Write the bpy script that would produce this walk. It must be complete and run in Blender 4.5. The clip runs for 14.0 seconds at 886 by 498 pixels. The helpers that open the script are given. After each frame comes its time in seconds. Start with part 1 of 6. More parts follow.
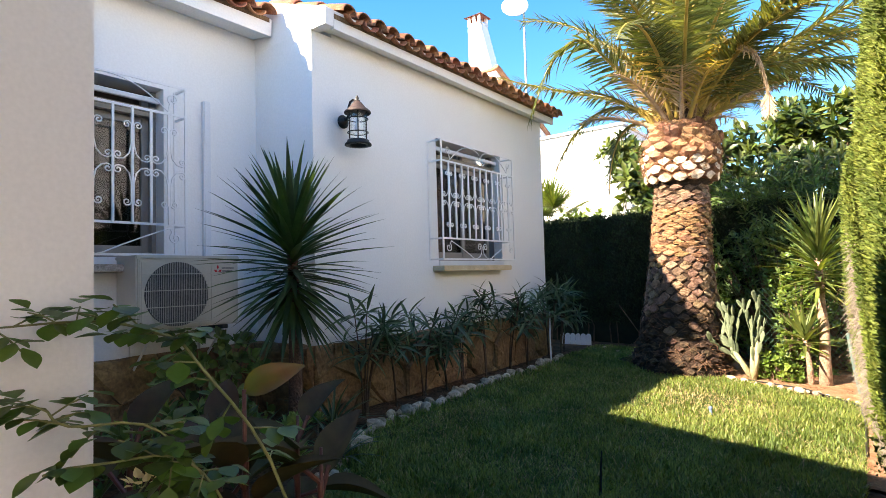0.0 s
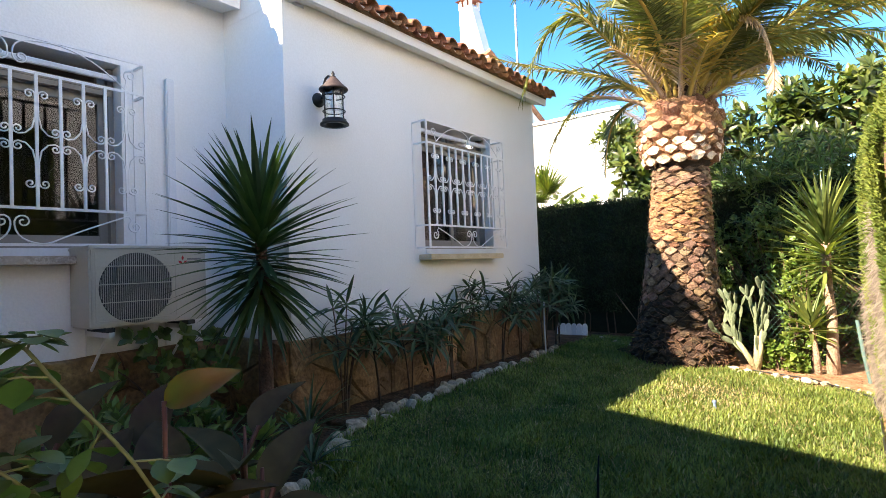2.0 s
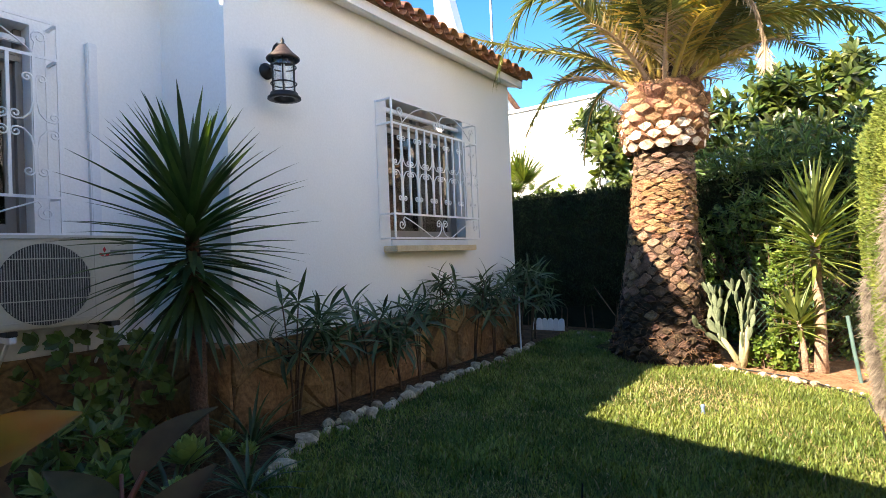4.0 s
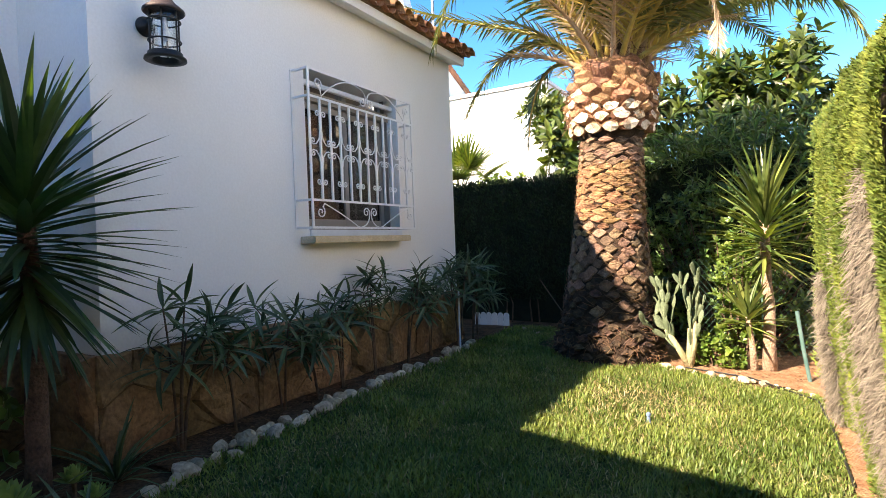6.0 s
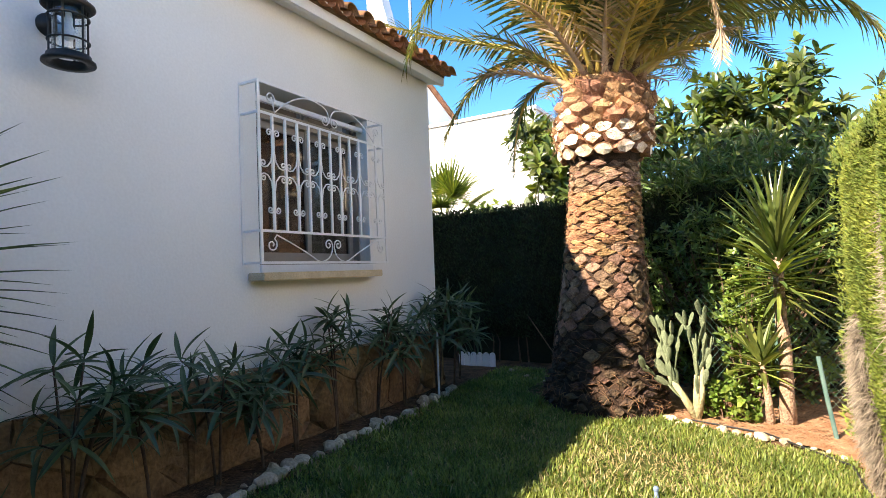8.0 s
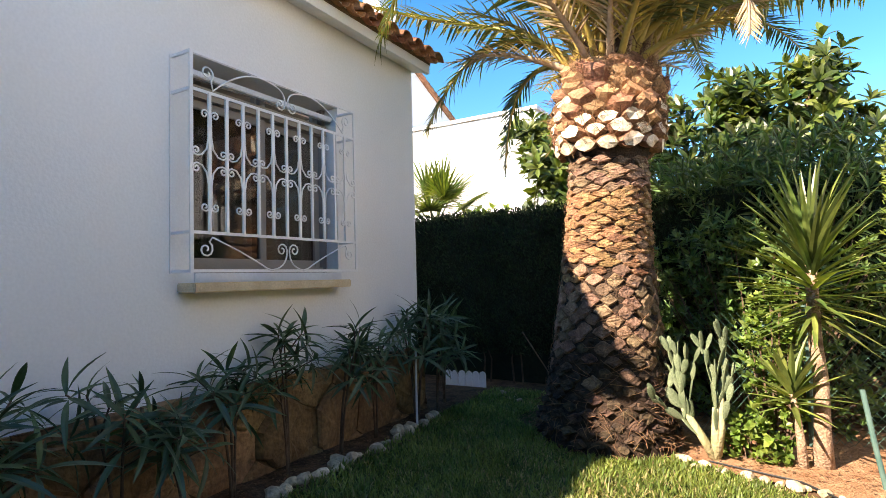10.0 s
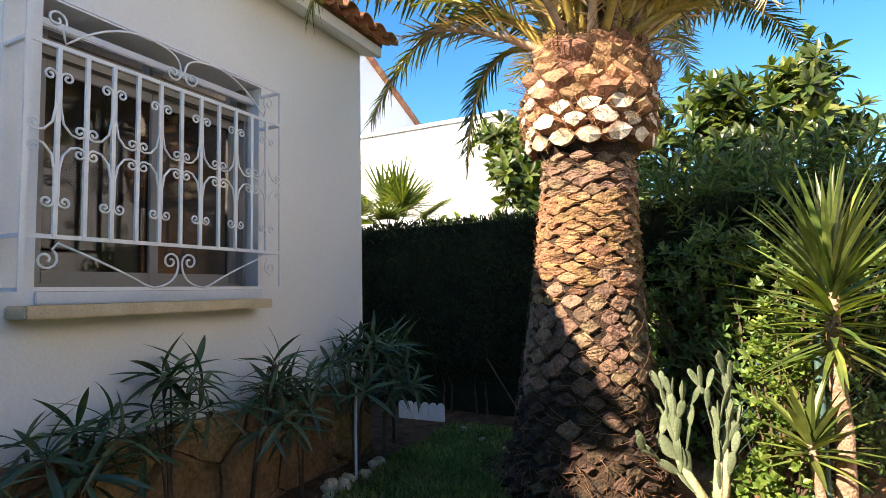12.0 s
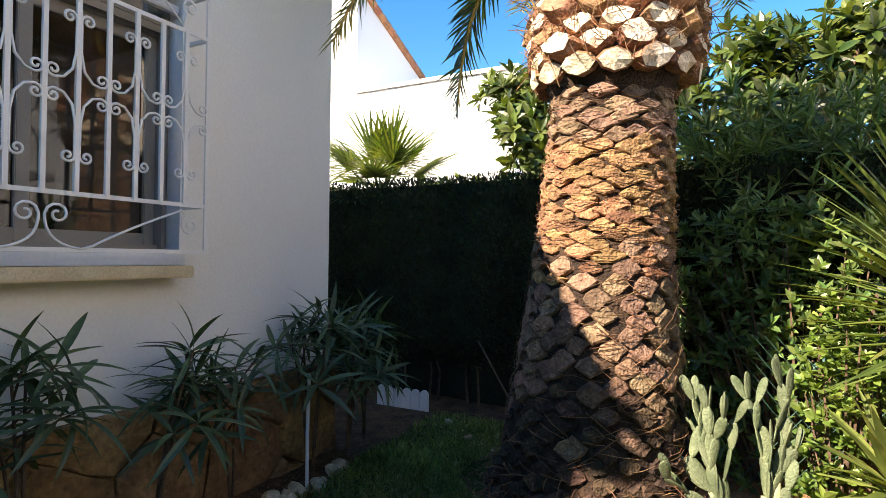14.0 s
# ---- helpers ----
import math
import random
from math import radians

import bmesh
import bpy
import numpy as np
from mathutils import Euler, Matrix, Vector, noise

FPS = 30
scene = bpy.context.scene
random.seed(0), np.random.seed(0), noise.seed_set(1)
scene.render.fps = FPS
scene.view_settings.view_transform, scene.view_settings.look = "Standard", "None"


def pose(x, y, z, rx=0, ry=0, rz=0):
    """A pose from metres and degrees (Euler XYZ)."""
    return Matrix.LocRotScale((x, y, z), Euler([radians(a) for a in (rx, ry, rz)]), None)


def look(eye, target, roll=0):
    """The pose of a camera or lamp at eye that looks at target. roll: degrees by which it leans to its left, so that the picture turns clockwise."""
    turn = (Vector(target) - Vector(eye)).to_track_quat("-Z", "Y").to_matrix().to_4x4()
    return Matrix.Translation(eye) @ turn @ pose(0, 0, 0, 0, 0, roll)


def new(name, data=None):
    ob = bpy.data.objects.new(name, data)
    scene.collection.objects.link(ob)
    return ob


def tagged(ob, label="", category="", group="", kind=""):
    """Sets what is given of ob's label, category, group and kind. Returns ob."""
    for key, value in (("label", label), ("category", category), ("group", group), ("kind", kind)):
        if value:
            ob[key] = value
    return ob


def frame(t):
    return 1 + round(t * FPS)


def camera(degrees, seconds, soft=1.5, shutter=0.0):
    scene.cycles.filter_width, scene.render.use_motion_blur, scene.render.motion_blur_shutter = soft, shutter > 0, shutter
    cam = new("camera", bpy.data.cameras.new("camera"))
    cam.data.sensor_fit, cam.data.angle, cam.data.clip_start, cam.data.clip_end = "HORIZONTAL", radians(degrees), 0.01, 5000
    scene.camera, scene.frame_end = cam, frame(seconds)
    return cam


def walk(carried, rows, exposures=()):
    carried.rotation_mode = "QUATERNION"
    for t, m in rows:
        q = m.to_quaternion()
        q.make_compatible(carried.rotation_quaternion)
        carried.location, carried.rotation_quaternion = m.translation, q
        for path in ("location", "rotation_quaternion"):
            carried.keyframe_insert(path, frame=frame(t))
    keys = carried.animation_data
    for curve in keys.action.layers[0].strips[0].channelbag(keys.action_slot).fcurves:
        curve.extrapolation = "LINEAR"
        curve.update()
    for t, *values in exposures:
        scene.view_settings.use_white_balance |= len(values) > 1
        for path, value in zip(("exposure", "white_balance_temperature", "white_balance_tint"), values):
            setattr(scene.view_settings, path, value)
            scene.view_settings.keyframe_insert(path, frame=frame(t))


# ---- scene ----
cam = camera(77.4, 14.0, soft=0.45)
PATH = [
    (0, (0.357, -0.253, 1.292), (-0.861, 1.331, 1.387), -1.6),
    (0.5, (0.313, -0.213, 1.276), (-0.893, 1.38, 1.363), -2.0),
    (1, (0.29, -0.143, 1.266), (-0.917, 1.45, 1.337), -2.2),
    (1.5, (0.258, -0.036, 1.256), (-0.949, 1.557, 1.321), -2.5),
    (2, (0.219, 0.103, 1.267), (-0.991, 1.695, 1.329), -2.3),
    (4.5, (-0.059, 0.7, 1.272), (-1.165, 2.366, 1.287), -2.5),
    (5, (-0.088, 0.855, 1.258), (-1.152, 2.549, 1.255), -2.7),
    (5.5, (-0.112, 1.04, 1.26), (-1.139, 2.756, 1.236), -2.5),
    (6, (-0.113, 1.208, 1.291), (-1.124, 2.933, 1.273), -2.2),
    (6.5, (-0.116, 1.333, 1.312), (-1.115, 3.066, 1.309), -2.1),
    (7, (-0.151, 1.489, 1.303), (-1.14, 3.227, 1.323), -2.0),
    (7.5, (-0.221, 1.674, 1.331), (-1.205, 3.415, 1.384), -1.8),
    (8, (-0.296, 1.863, 1.354), (-1.279, 3.603, 1.438), -2.3),
    (10.5, (-0.542, 2.829, 1.411), (-1.534, 4.562, 1.539), -1.4),
    (11, (-0.635, 3.054, 1.451), (-1.582, 4.808, 1.614), -1.2),
    (11.5, (-0.704, 3.261, 1.456), (-1.602, 5.041, 1.618), -1.5),
    (12, (-0.757, 3.471, 1.436), (-1.652, 5.253, 1.586), -1.2),
    (12.5, (-0.797, 3.716, 1.428), (-1.703, 5.494, 1.564), 0.0),
    (13, (-0.839, 3.94, 1.457), (-1.774, 5.706, 1.553), 1.0),
    (13.5, (-0.894, 4.146, 1.453), (-1.838, 5.908, 1.502), 1.0),
    (14, (-0.982, 4.372, 1.461), (-1.914, 6.141, 1.494), 0.6),
]
walk(cam, [(t, look(eye, target, roll)) for t, eye, target, roll in PATH],
     [(0, 2.42, 7900, 16), (2, 2.4, 7900, 16), (5, 2.28, 7900, 16), (8, 2.15, 7900, 16), (11, 2.02, 7900, 16), (14, 1.92, 7900, 16)])

SUN = Vector((-0.505, -1.0, 0.80)).normalized()
world = bpy.data.worlds.new("sky")
scene.world = world
world.use_nodes = True
wn = world.node_tree
sky = wn.nodes.new("ShaderNodeTexSky")
sky.sky_type, sky.sun_disc = "NISHITA", False
sky.sun_elevation, sky.sun_rotation = math.asin(SUN.z), math.atan2(SUN.x, SUN.y)
sky.air_density, sky.dust_density, sky.ozone_density = 1.0, 0.1, 5.0
deep = wn.nodes.new("ShaderNodeHueSaturation")
deep.inputs["Saturation"].default_value, deep.inputs["Value"].default_value = 1.28, 0.98
wn.links.new(sky.outputs[0], deep.inputs["Color"])
wn.links.new(deep.outputs[0], wn.nodes["Background"].inputs[0])
wn.nodes["Background"].inputs[1].default_value = 0.10
sun = new("sun", bpy.data.lights.new("sun", "SUN"))
sun.data.energy, sun.data.angle, sun.data.color = 4.8, radians(0.5), (1.0, 0.93, 0.82)
sun.matrix_basis = look((0, 0, 0), -SUN)

# ---------------------------------------------------------------- materials


def mat(name, c1, c2, rough=0.7, scale=3.0, fine=60.0, bump=0.2, metal=0.0, vary=0.0, by="island", leafy=0.0, spec=0.5, mid=0.5, fine_mix=0.35, stretch=None):
    """A surface of two colours mixed by coarse noise, broken by fine noise, with relief; vary: change of value from piece to piece."""
    m = bpy.data.materials.new(name)
    m.use_nodes = True
    nt = m.node_tree
    b = nt.nodes["Principled BSDF"]
    N, L = nt.nodes.new, nt.links.new
    geo = N("ShaderNodeNewGeometry")
    pos = geo.outputs["Position"]
    if stretch:
        vm = N("ShaderNodeVectorMath")
        vm.operation = "MULTIPLY"
        L(pos, vm.inputs[0])
        vm.inputs[1].default_value = stretch
        pos = vm.outputs[0]
    n1, n2 = N("ShaderNodeTexNoise"), N("ShaderNodeTexNoise")
    for n, s, d in ((n1, scale, 4.0), (n2, fine, 3.0)):
        L(pos, n.inputs["Vector"])
        n.inputs["Scale"].default_value, n.inputs["Detail"].default_value = s, d
    ramp = N("ShaderNodeValToRGB")
    ramp.color_ramp.elements[0].position, ramp.color_ramp.elements[1].position = mid - 0.17, mid + 0.17
    ramp.color_ramp.elements[0].color, ramp.color_ramp.elements[1].color = (*c1, 1), (*c2, 1)
    L(n1.outputs[0], ramp.inputs[0])
    col = ramp.outputs[0]
    mul = N("ShaderNodeMix")
    mul.data_type, mul.blend_type = "RGBA", "MULTIPLY"
    mul.inputs[0].default_value = fine_mix
    gain = N("ShaderNodeMapRange")
    gain.inputs[1].default_value, gain.inputs[2].default_value, gain.inputs[3].default_value, gain.inputs[4].default_value = 0.3, 0.7, 0.35, 1.35
    L(n2.outputs[0], gain.inputs[0])
    L(col, mul.inputs[6]), L(gain.outputs[0], mul.inputs[7])
    col = mul.outputs[2]
    if vary:
        r = geo.outputs["Random Per Island"]
        if by == "object":
            r = N("ShaderNodeObjectInfo").outputs["Random"]
        hsv = N("ShaderNodeHueSaturation")
        mr, mh = N("ShaderNodeMapRange"), N("ShaderNodeMapRange")
        mr.inputs[3].default_value, mr.inputs[4].default_value = 1 - vary, 1 + vary
        wob = N("ShaderNodeMath")
        wob.operation = "FRACT"
        sc = N("ShaderNodeMath")
        sc.operation = "MULTIPLY"
        sc.inputs[1].default_value = 7.31
        L(r, sc.inputs[0]), L(sc.outputs[0], wob.inputs[0])
        mh.inputs[3].default_value, mh.inputs[4].default_value = 0.5 - 0.05 * vary, 0.5 + 0.05 * vary
        L(r, mr.inputs[0]), L(wob.outputs[0], mh.inputs[0])
        L(mr.outputs[0], hsv.inputs["Value"]), L(mh.outputs[0], hsv.inputs["Hue"]), L(col, hsv.inputs["Color"])
        col = hsv.outputs[0]
    L(col, b.inputs["Base Color"])
    b.inputs["Roughness"].default_value, b.inputs["Metallic"].default_value = rough, metal
    b.inputs["Specular IOR Level"].default_value = spec
    if bump:
        bp = N("ShaderNodeBump")
        bp.inputs["Strength"].default_value, bp.inputs["Distance"].default_value = bump, 0.02
        L(n2.outputs[0], bp.inputs["Height"]), L(bp.outputs[0], b.inputs["Normal"])
    if leafy:
        tr, mx = N("ShaderNodeBsdfTranslucent"), N("ShaderNodeMixShader")
        tint = N("ShaderNodeMix")
        tint.data_type, tint.blend_type = "RGBA", "MULTIPLY"
        tint.inputs[0].default_value = 1.0
        L(col, tint.inputs[6])
        tint.inputs[7].default_value = (1.5, 1.5, 0.5, 1)
        L(tint.outputs[2], tr.inputs[0])
        mx.inputs[0].default_value = leafy
        L(b.outputs[0], mx.inputs[1]), L(tr.outputs[0], mx.inputs[2]), L(mx.outputs[0], nt.nodes["Material Output"].inputs[0])
    return m


def glass(name, tint=(0.9, 0.95, 0.95), rough=0.02, ior=1.45):
    m = bpy.data.materials.new(name)
    m.use_nodes = True
    b = m.node_tree.nodes["Principled BSDF"]
    b.inputs["Base Color"].default_value = (*tint, 1)
    b.inputs["Roughness"].default_value, b.inputs["IOR"].default_value, b.inputs["Transmission Weight"].default_value = rough, ior, 1.0
    return m


PLASTER = mat("white_plaster", (0.80, 0.79, 0.77), (0.84, 0.835, 0.82), 0.9, 0.8, 55, 0.12, fine_mix=0.06, spec=0.2)
PILLAR_M = mat("cream_plaster", (0.82, 0.775, 0.75), (0.85, 0.81, 0.785), 0.9, 0.9, 70, 0.04, fine_mix=0.06, spec=0.2)
# the rooms' dimness is put into this dark colour, so reflections dominate
ROOM = mat("dim_room_tone", (0.13, 0.12, 0.11), (0.18, 0.165, 0.15), 0.9, 1.0, 40, 0.0)
TILE = mat("terracotta", (0.34, 0.125, 0.06), (0.50, 0.22, 0.115), 0.85, 7, 50, 0.35, vary=0.28, by="object", fine_mix=0.5)
STONE = mat("brown_flagstone", (0.17, 0.090, 0.042), (0.35, 0.215, 0.10), 0.8, 4, 30, 0.7, vary=0.22, by="object", fine_mix=0.55)
MORTAR = mat("brown_mortar", (0.13, 0.075, 0.04), (0.20, 0.125, 0.07), 0.95, 6, 60, 0.6)
SILL = mat("cream_stone", (0.56, 0.44, 0.28), (0.68, 0.56, 0.38), 0.6, 8, 120, 0.1, fine_mix=0.3)
GRANITE = mat("speckled_granite", (0.36, 0.29, 0.23), (0.56, 0.48, 0.40), 0.5, 30, 130, 0.05, fine_mix=0.6)
WHITE_METAL = mat("white_enamel", (0.78, 0.78, 0.78), (0.83, 0.83, 0.83), 0.38, 5, 90, 0.05, fine_mix=0.08)
ALU = mat("grey_aluminium", (0.245, 0.228, 0.21), (0.29, 0.27, 0.25), 0.5, 4, 90, 0.03, metal=0.1, fine_mix=0.1)
SHUTTER = mat("brown_shutter", (0.24, 0.20, 0.15), (0.30, 0.25, 0.19), 0.6, 4, 60, 0.05, fine_mix=0.1)
PANE = glass("window_glass", (0.20, 0.20, 0.195))
LAMP_GLASS = glass("lamp_glass", (0.95, 0.97, 0.97))
BLACK_IRON = mat("black_iron", (0.018, 0.016, 0.015), (0.03, 0.027, 0.025), 0.5, 20, 130, 0.2, metal=0.4)
BRONZE = mat("weathered_bronze", (0.045, 0.030, 0.028), (0.085, 0.056, 0.05), 0.6, 18, 90, 0.25, metal=0.2)
AC_M = mat("beige_casing", (0.50, 0.48, 0.41), (0.56, 0.54, 0.47), 0.45, 2, 80, 0.03, fine_mix=0.08)
AC_DARK = mat("dark_fan_well", (0.03, 0.032, 0.035), (0.05, 0.05, 0.055), 0.6, 8, 60, 0.1)
AC_WIRE = mat("grey_wire", (0.40, 0.40, 0.37), (0.46, 0.46, 0.43), 0.5, 8, 60, 0.0)
RED = mat("red_print", (0.55, 0.02, 0.03), (0.6, 0.03, 0.04), 0.5, 9, 60, 0.0)
GREYINK = mat("grey_print", (0.22, 0.22, 0.22), (0.28, 0.28, 0.28), 0.6, 9, 60, 0.0)
PVC = mat("white_plastic", (0.70, 0.71, 0.73), (0.75, 0.76, 0.78), 0.5, 4, 60, 0.03, fine_mix=0.08)
SOIL = mat("garden_soil", (0.075, 0.042, 0.026), (0.16, 0.092, 0.055), 1.0, 7, 45, 0.9, fine_mix=0.7, spec=0.1)
TURF = mat("lawn_soil", (0.035, 0.05, 0.012), (0.085, 0.10, 0.028), 1.0, 5, 70, 0.9, fine_mix=0.7, spec=0.1)
DRYSOIL = mat("red_dry_soil", (0.26, 0.13, 0.07), (0.40, 0.235, 0.14), 1.0, 7, 60, 0.9, fine_mix=0.6, spec=0.1)
GRASS = mat("grass_blade", (0.085, 0.135, 0.028), (0.21, 0.26, 0.068), 0.5, 2.2, 30, 0.0, vary=0.5, leafy=0.35, fine_mix=0.3, spec=0.35)
STRAW = mat("dry_grass", (0.30, 0.24, 0.11), (0.44, 0.36, 0.19), 0.8, 5, 40, 0.0, vary=0.3, leafy=0.2, fine_mix=0.3)
PEBBLE = mat("white_stone", (0.37, 0.29, 0.19), (0.59, 0.49, 0.35), 0.85, 9, 50, 0.5, vary=0.2, by="object", fine_mix=0.45)
BARK = mat("palm_fibre", (0.02, 0.011, 0.007), (0.06, 0.032, 0.017), 0.95, 9, 70, 1.0, fine_mix=0.7)
SCAR = mat("palm_leaf_scar", (0.135, 0.078, 0.047), (0.29, 0.185, 0.118), 0.85, 14, 70, 0.9, vary=0.4, by="object", fine_mix=0.7)
SCAR_BROWN = mat("rough_palm_scar", (0.19, 0.09, 0.04), (0.38, 0.215, 0.105), 0.9, 16, 75, 1.0, vary=0.35, by="object", fine_mix=0.75)
# darker scars, laid towards the foot of the trunk
SCAR_DARK = mat("dark_palm_scar", (0.026, 0.014, 0.009), (0.095, 0.056, 0.034), 0.95, 14, 70, 1.0, vary=0.5, by="object", fine_mix=0.7)
BOOT = mat("palm_boot", (0.24, 0.115, 0.06), (0.40, 0.21, 0.115), 0.85, 10, 60, 0.8, vary=0.3, by="object", fine_mix=0.6)
BOOTCUT = mat("cut_palm_boot", (0.52, 0.39, 0.26), (0.80, 0.70, 0.55), 0.85, 15, 70, 0.6, vary=0.3, by="object", fine_mix=0.45)
FIBRE = mat("loose_fibre", (0.10, 0.050, 0.025), (0.22, 0.12, 0.062), 0.95, 12, 60, 0.0, vary=0.35, fine_mix=0.3)
FROND = mat("palm_leaflet", (0.075, 0.105, 0.033), (0.20, 0.20, 0.065), 0.40, 1.6, 30, 0.0, vary=0.45, by="object", leafy=0.30, fine_mix=0.25)
FROND_OLD = mat("yellowing_leaflet", (0.28, 0.21, 0.055), (0.46, 0.34, 0.10), 0.5, 3, 30, 0.0, vary=0.3, leafy=0.3, fine_mix=0.25)
FROND_DRY = mat("dry_leaflet", (0.36, 0.25, 0.15), (0.55, 0.42, 0.29), 0.8, 6, 40, 0.0, vary=0.3, leafy=0.15, fine_mix=0.3)
RACHIS = mat("frond_stalk", (0.27, 0.20, 0.045), (0.48, 0.35, 0.09), 0.5, 3, 30, 0.1, fine_mix=0.25)
# leaf green with the house's shade in it, then a copy brightened as sunlit
YUCCA_SHADED = mat("shaded_yucca_leaf", (0.028, 0.062, 0.018), (0.062, 0.11, 0.03), 0.45, 4, 25, 0.0, vary=0.4, leafy=0.2, fine_mix=0.2)
YUCCA_LIT = mat("sunlit_yucca_leaf", (0.06, 0.10, 0.026), (0.17, 0.21, 0.055), 0.4, 4, 25, 0.0, vary=0.45, leafy=0.28, fine_mix=0.2)
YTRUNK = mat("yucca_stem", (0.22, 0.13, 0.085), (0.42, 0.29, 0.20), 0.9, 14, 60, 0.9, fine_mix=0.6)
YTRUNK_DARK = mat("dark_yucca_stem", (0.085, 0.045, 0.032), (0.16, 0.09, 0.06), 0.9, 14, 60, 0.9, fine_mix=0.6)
OLEANDER = mat("narrow_leaf", (0.042, 0.085, 0.042), (0.085, 0.14, 0.065), 0.4, 5, 25, 0.0, vary=0.4, leafy=0.2, fine_mix=0.2)
STEM = mat("woody_stem", (0.075, 0.045, 0.03), (0.15, 0.095, 0.06), 0.9, 14, 60, 0.5)
LOQUAT = mat("broad_leaf", (0.030, 0.060, 0.013), (0.105, 0.135, 0.030), 0.34, 2, 20, 0.0, vary=0.5, leafy=0.26, fine_mix=0.2)
BUSHDARK = mat("dense_bush_leaf", (0.062, 0.118, 0.032), (0.14, 0.21, 0.06), 0.45, 2, 20, 0.0, vary=0.5, leafy=0.28, fine_mix=0.2)
IVY = mat("bright_ivy_leaf", (0.075, 0.14, 0.025), (0.17, 0.24, 0.05), 0.45, 4, 20, 0.0, vary=0.4, leafy=0.3, fine_mix=0.2)
# cypress green twice: shade in the back hedge's colour, sun in the side hedge's
HEDGE_SHADED = mat("cypress_shaded", (0.012, 0.030, 0.010), (0.028, 0.055, 0.016), 0.8, 4, 40, 0.0, vary=0.4, leafy=0.1, fine_mix=0.3)
HEDGE_LIT = mat("cypress_sunlit", (0.07, 0.115, 0.016), (0.18, 0.22, 0.036), 0.75, 3, 40, 0.0, vary=0.4, leafy=0.2, fine_mix=0.3)
# near-black fill that paints the shade deep between the hedge sprays
CORE = mat("hedge_inner_shade", (0.012, 0.016, 0.008), (0.025, 0.03, 0.014), 1.0, 4, 30, 0.5)
TWIG = mat("dry_twig", (0.11, 0.088, 0.066), (0.26, 0.225, 0.18), 0.95, 9, 60, 0.0, vary=0.35, fine_mix=0.3)
CACTUS = mat("prickly_pear", (0.075, 0.105, 0.052), (0.15, 0.185, 0.105), 0.7, 9, 95, 0.5, vary=0.2, by="object", fine_mix=0.5)
CACTUS_OLD = mat("corky_cactus", (0.26, 0.24, 0.12), (0.42, 0.36, 0.22), 0.85, 9, 40, 0.5)
CANNA = mat("bronze_canna_leaf", (0.060, 0.034, 0.016), (0.085, 0.075, 0.028), 0.6, 3, 15, 0.1, vary=0.45, leafy=0.15, fine_mix=0.3, spec=0.12)
CANNA_Y = mat("yellow_canna_leaf", (0.11, 0.14, 0.014), (0.20, 0.085, 0.016), 0.45, 6, 15, 0.1, leafy=0.3, fine_mix=0.25)
CANNA_STEM = mat("red_canna_stem", (0.10, 0.026, 0.02), (0.16, 0.05, 0.03), 0.5, 6, 30, 0.1)
ROSE = mat("rose_leaf", (0.06, 0.12, 0.023), (0.12, 0.195, 0.04), 0.42, 7, 25, 0.1, vary=0.35, leafy=0.3, fine_mix=0.2)
ROSE_STEM = mat("rose_cane", (0.15, 0.16, 0.05), (0.24, 0.23, 0.08), 0.55, 8, 30, 0.1)
PETAL = mat("pale_petal", (0.70, 0.55, 0.38), (0.80, 0.68, 0.50), 0.6, 20, 40, 0.0, leafy=0.3, fine_mix=0.15)
SUCC = mat("succulent_leaf", (0.16, 0.27, 0.07), (0.26, 0.37, 0.12), 0.5, 9, 30, 0.05, vary=0.2, leafy=0.15, fine_mix=0.15)
TEAL = mat("teal_plastic", (0.03, 0.09, 0.08), (0.08, 0.14, 0.125), 0.5, 6, 40, 0.05, fine_mix=0.2)
WIRE = mat("green_wire", (0.03, 0.085, 0.065), (0.05, 0.12, 0.09), 0.6, 9, 40, 0.0)
BLACK = mat("black_plastic", (0.012, 0.012, 0.013), (0.02, 0.02, 0.022), 0.5, 9, 40, 0.0)
BLUE = mat("blue_plastic", (0.10, 0.16, 0.28), (0.16, 0.22, 0.34), 0.5, 9, 40, 0.0)
STEEL = mat("galvanised_steel", (0.45, 0.46, 0.47), (0.55, 0.56, 0.57), 0.45, 9, 40, 0.0, metal=0.6)
DISH = mat("dish_white", (0.75, 0.75, 0.75), (0.8, 0.8, 0.8), 0.5, 5, 40, 0.0, fine_mix=0.08)
PICKET = mat("white_picket_plastic", (0.78, 0.77, 0.78), (0.82, 0.82, 0.83), 0.5, 8, 60, 0.02, fine_mix=0.1)

# ---------------------------------------------------------------- mesh helpers
GOLD = math.pi * (3 - math.sqrt(5))


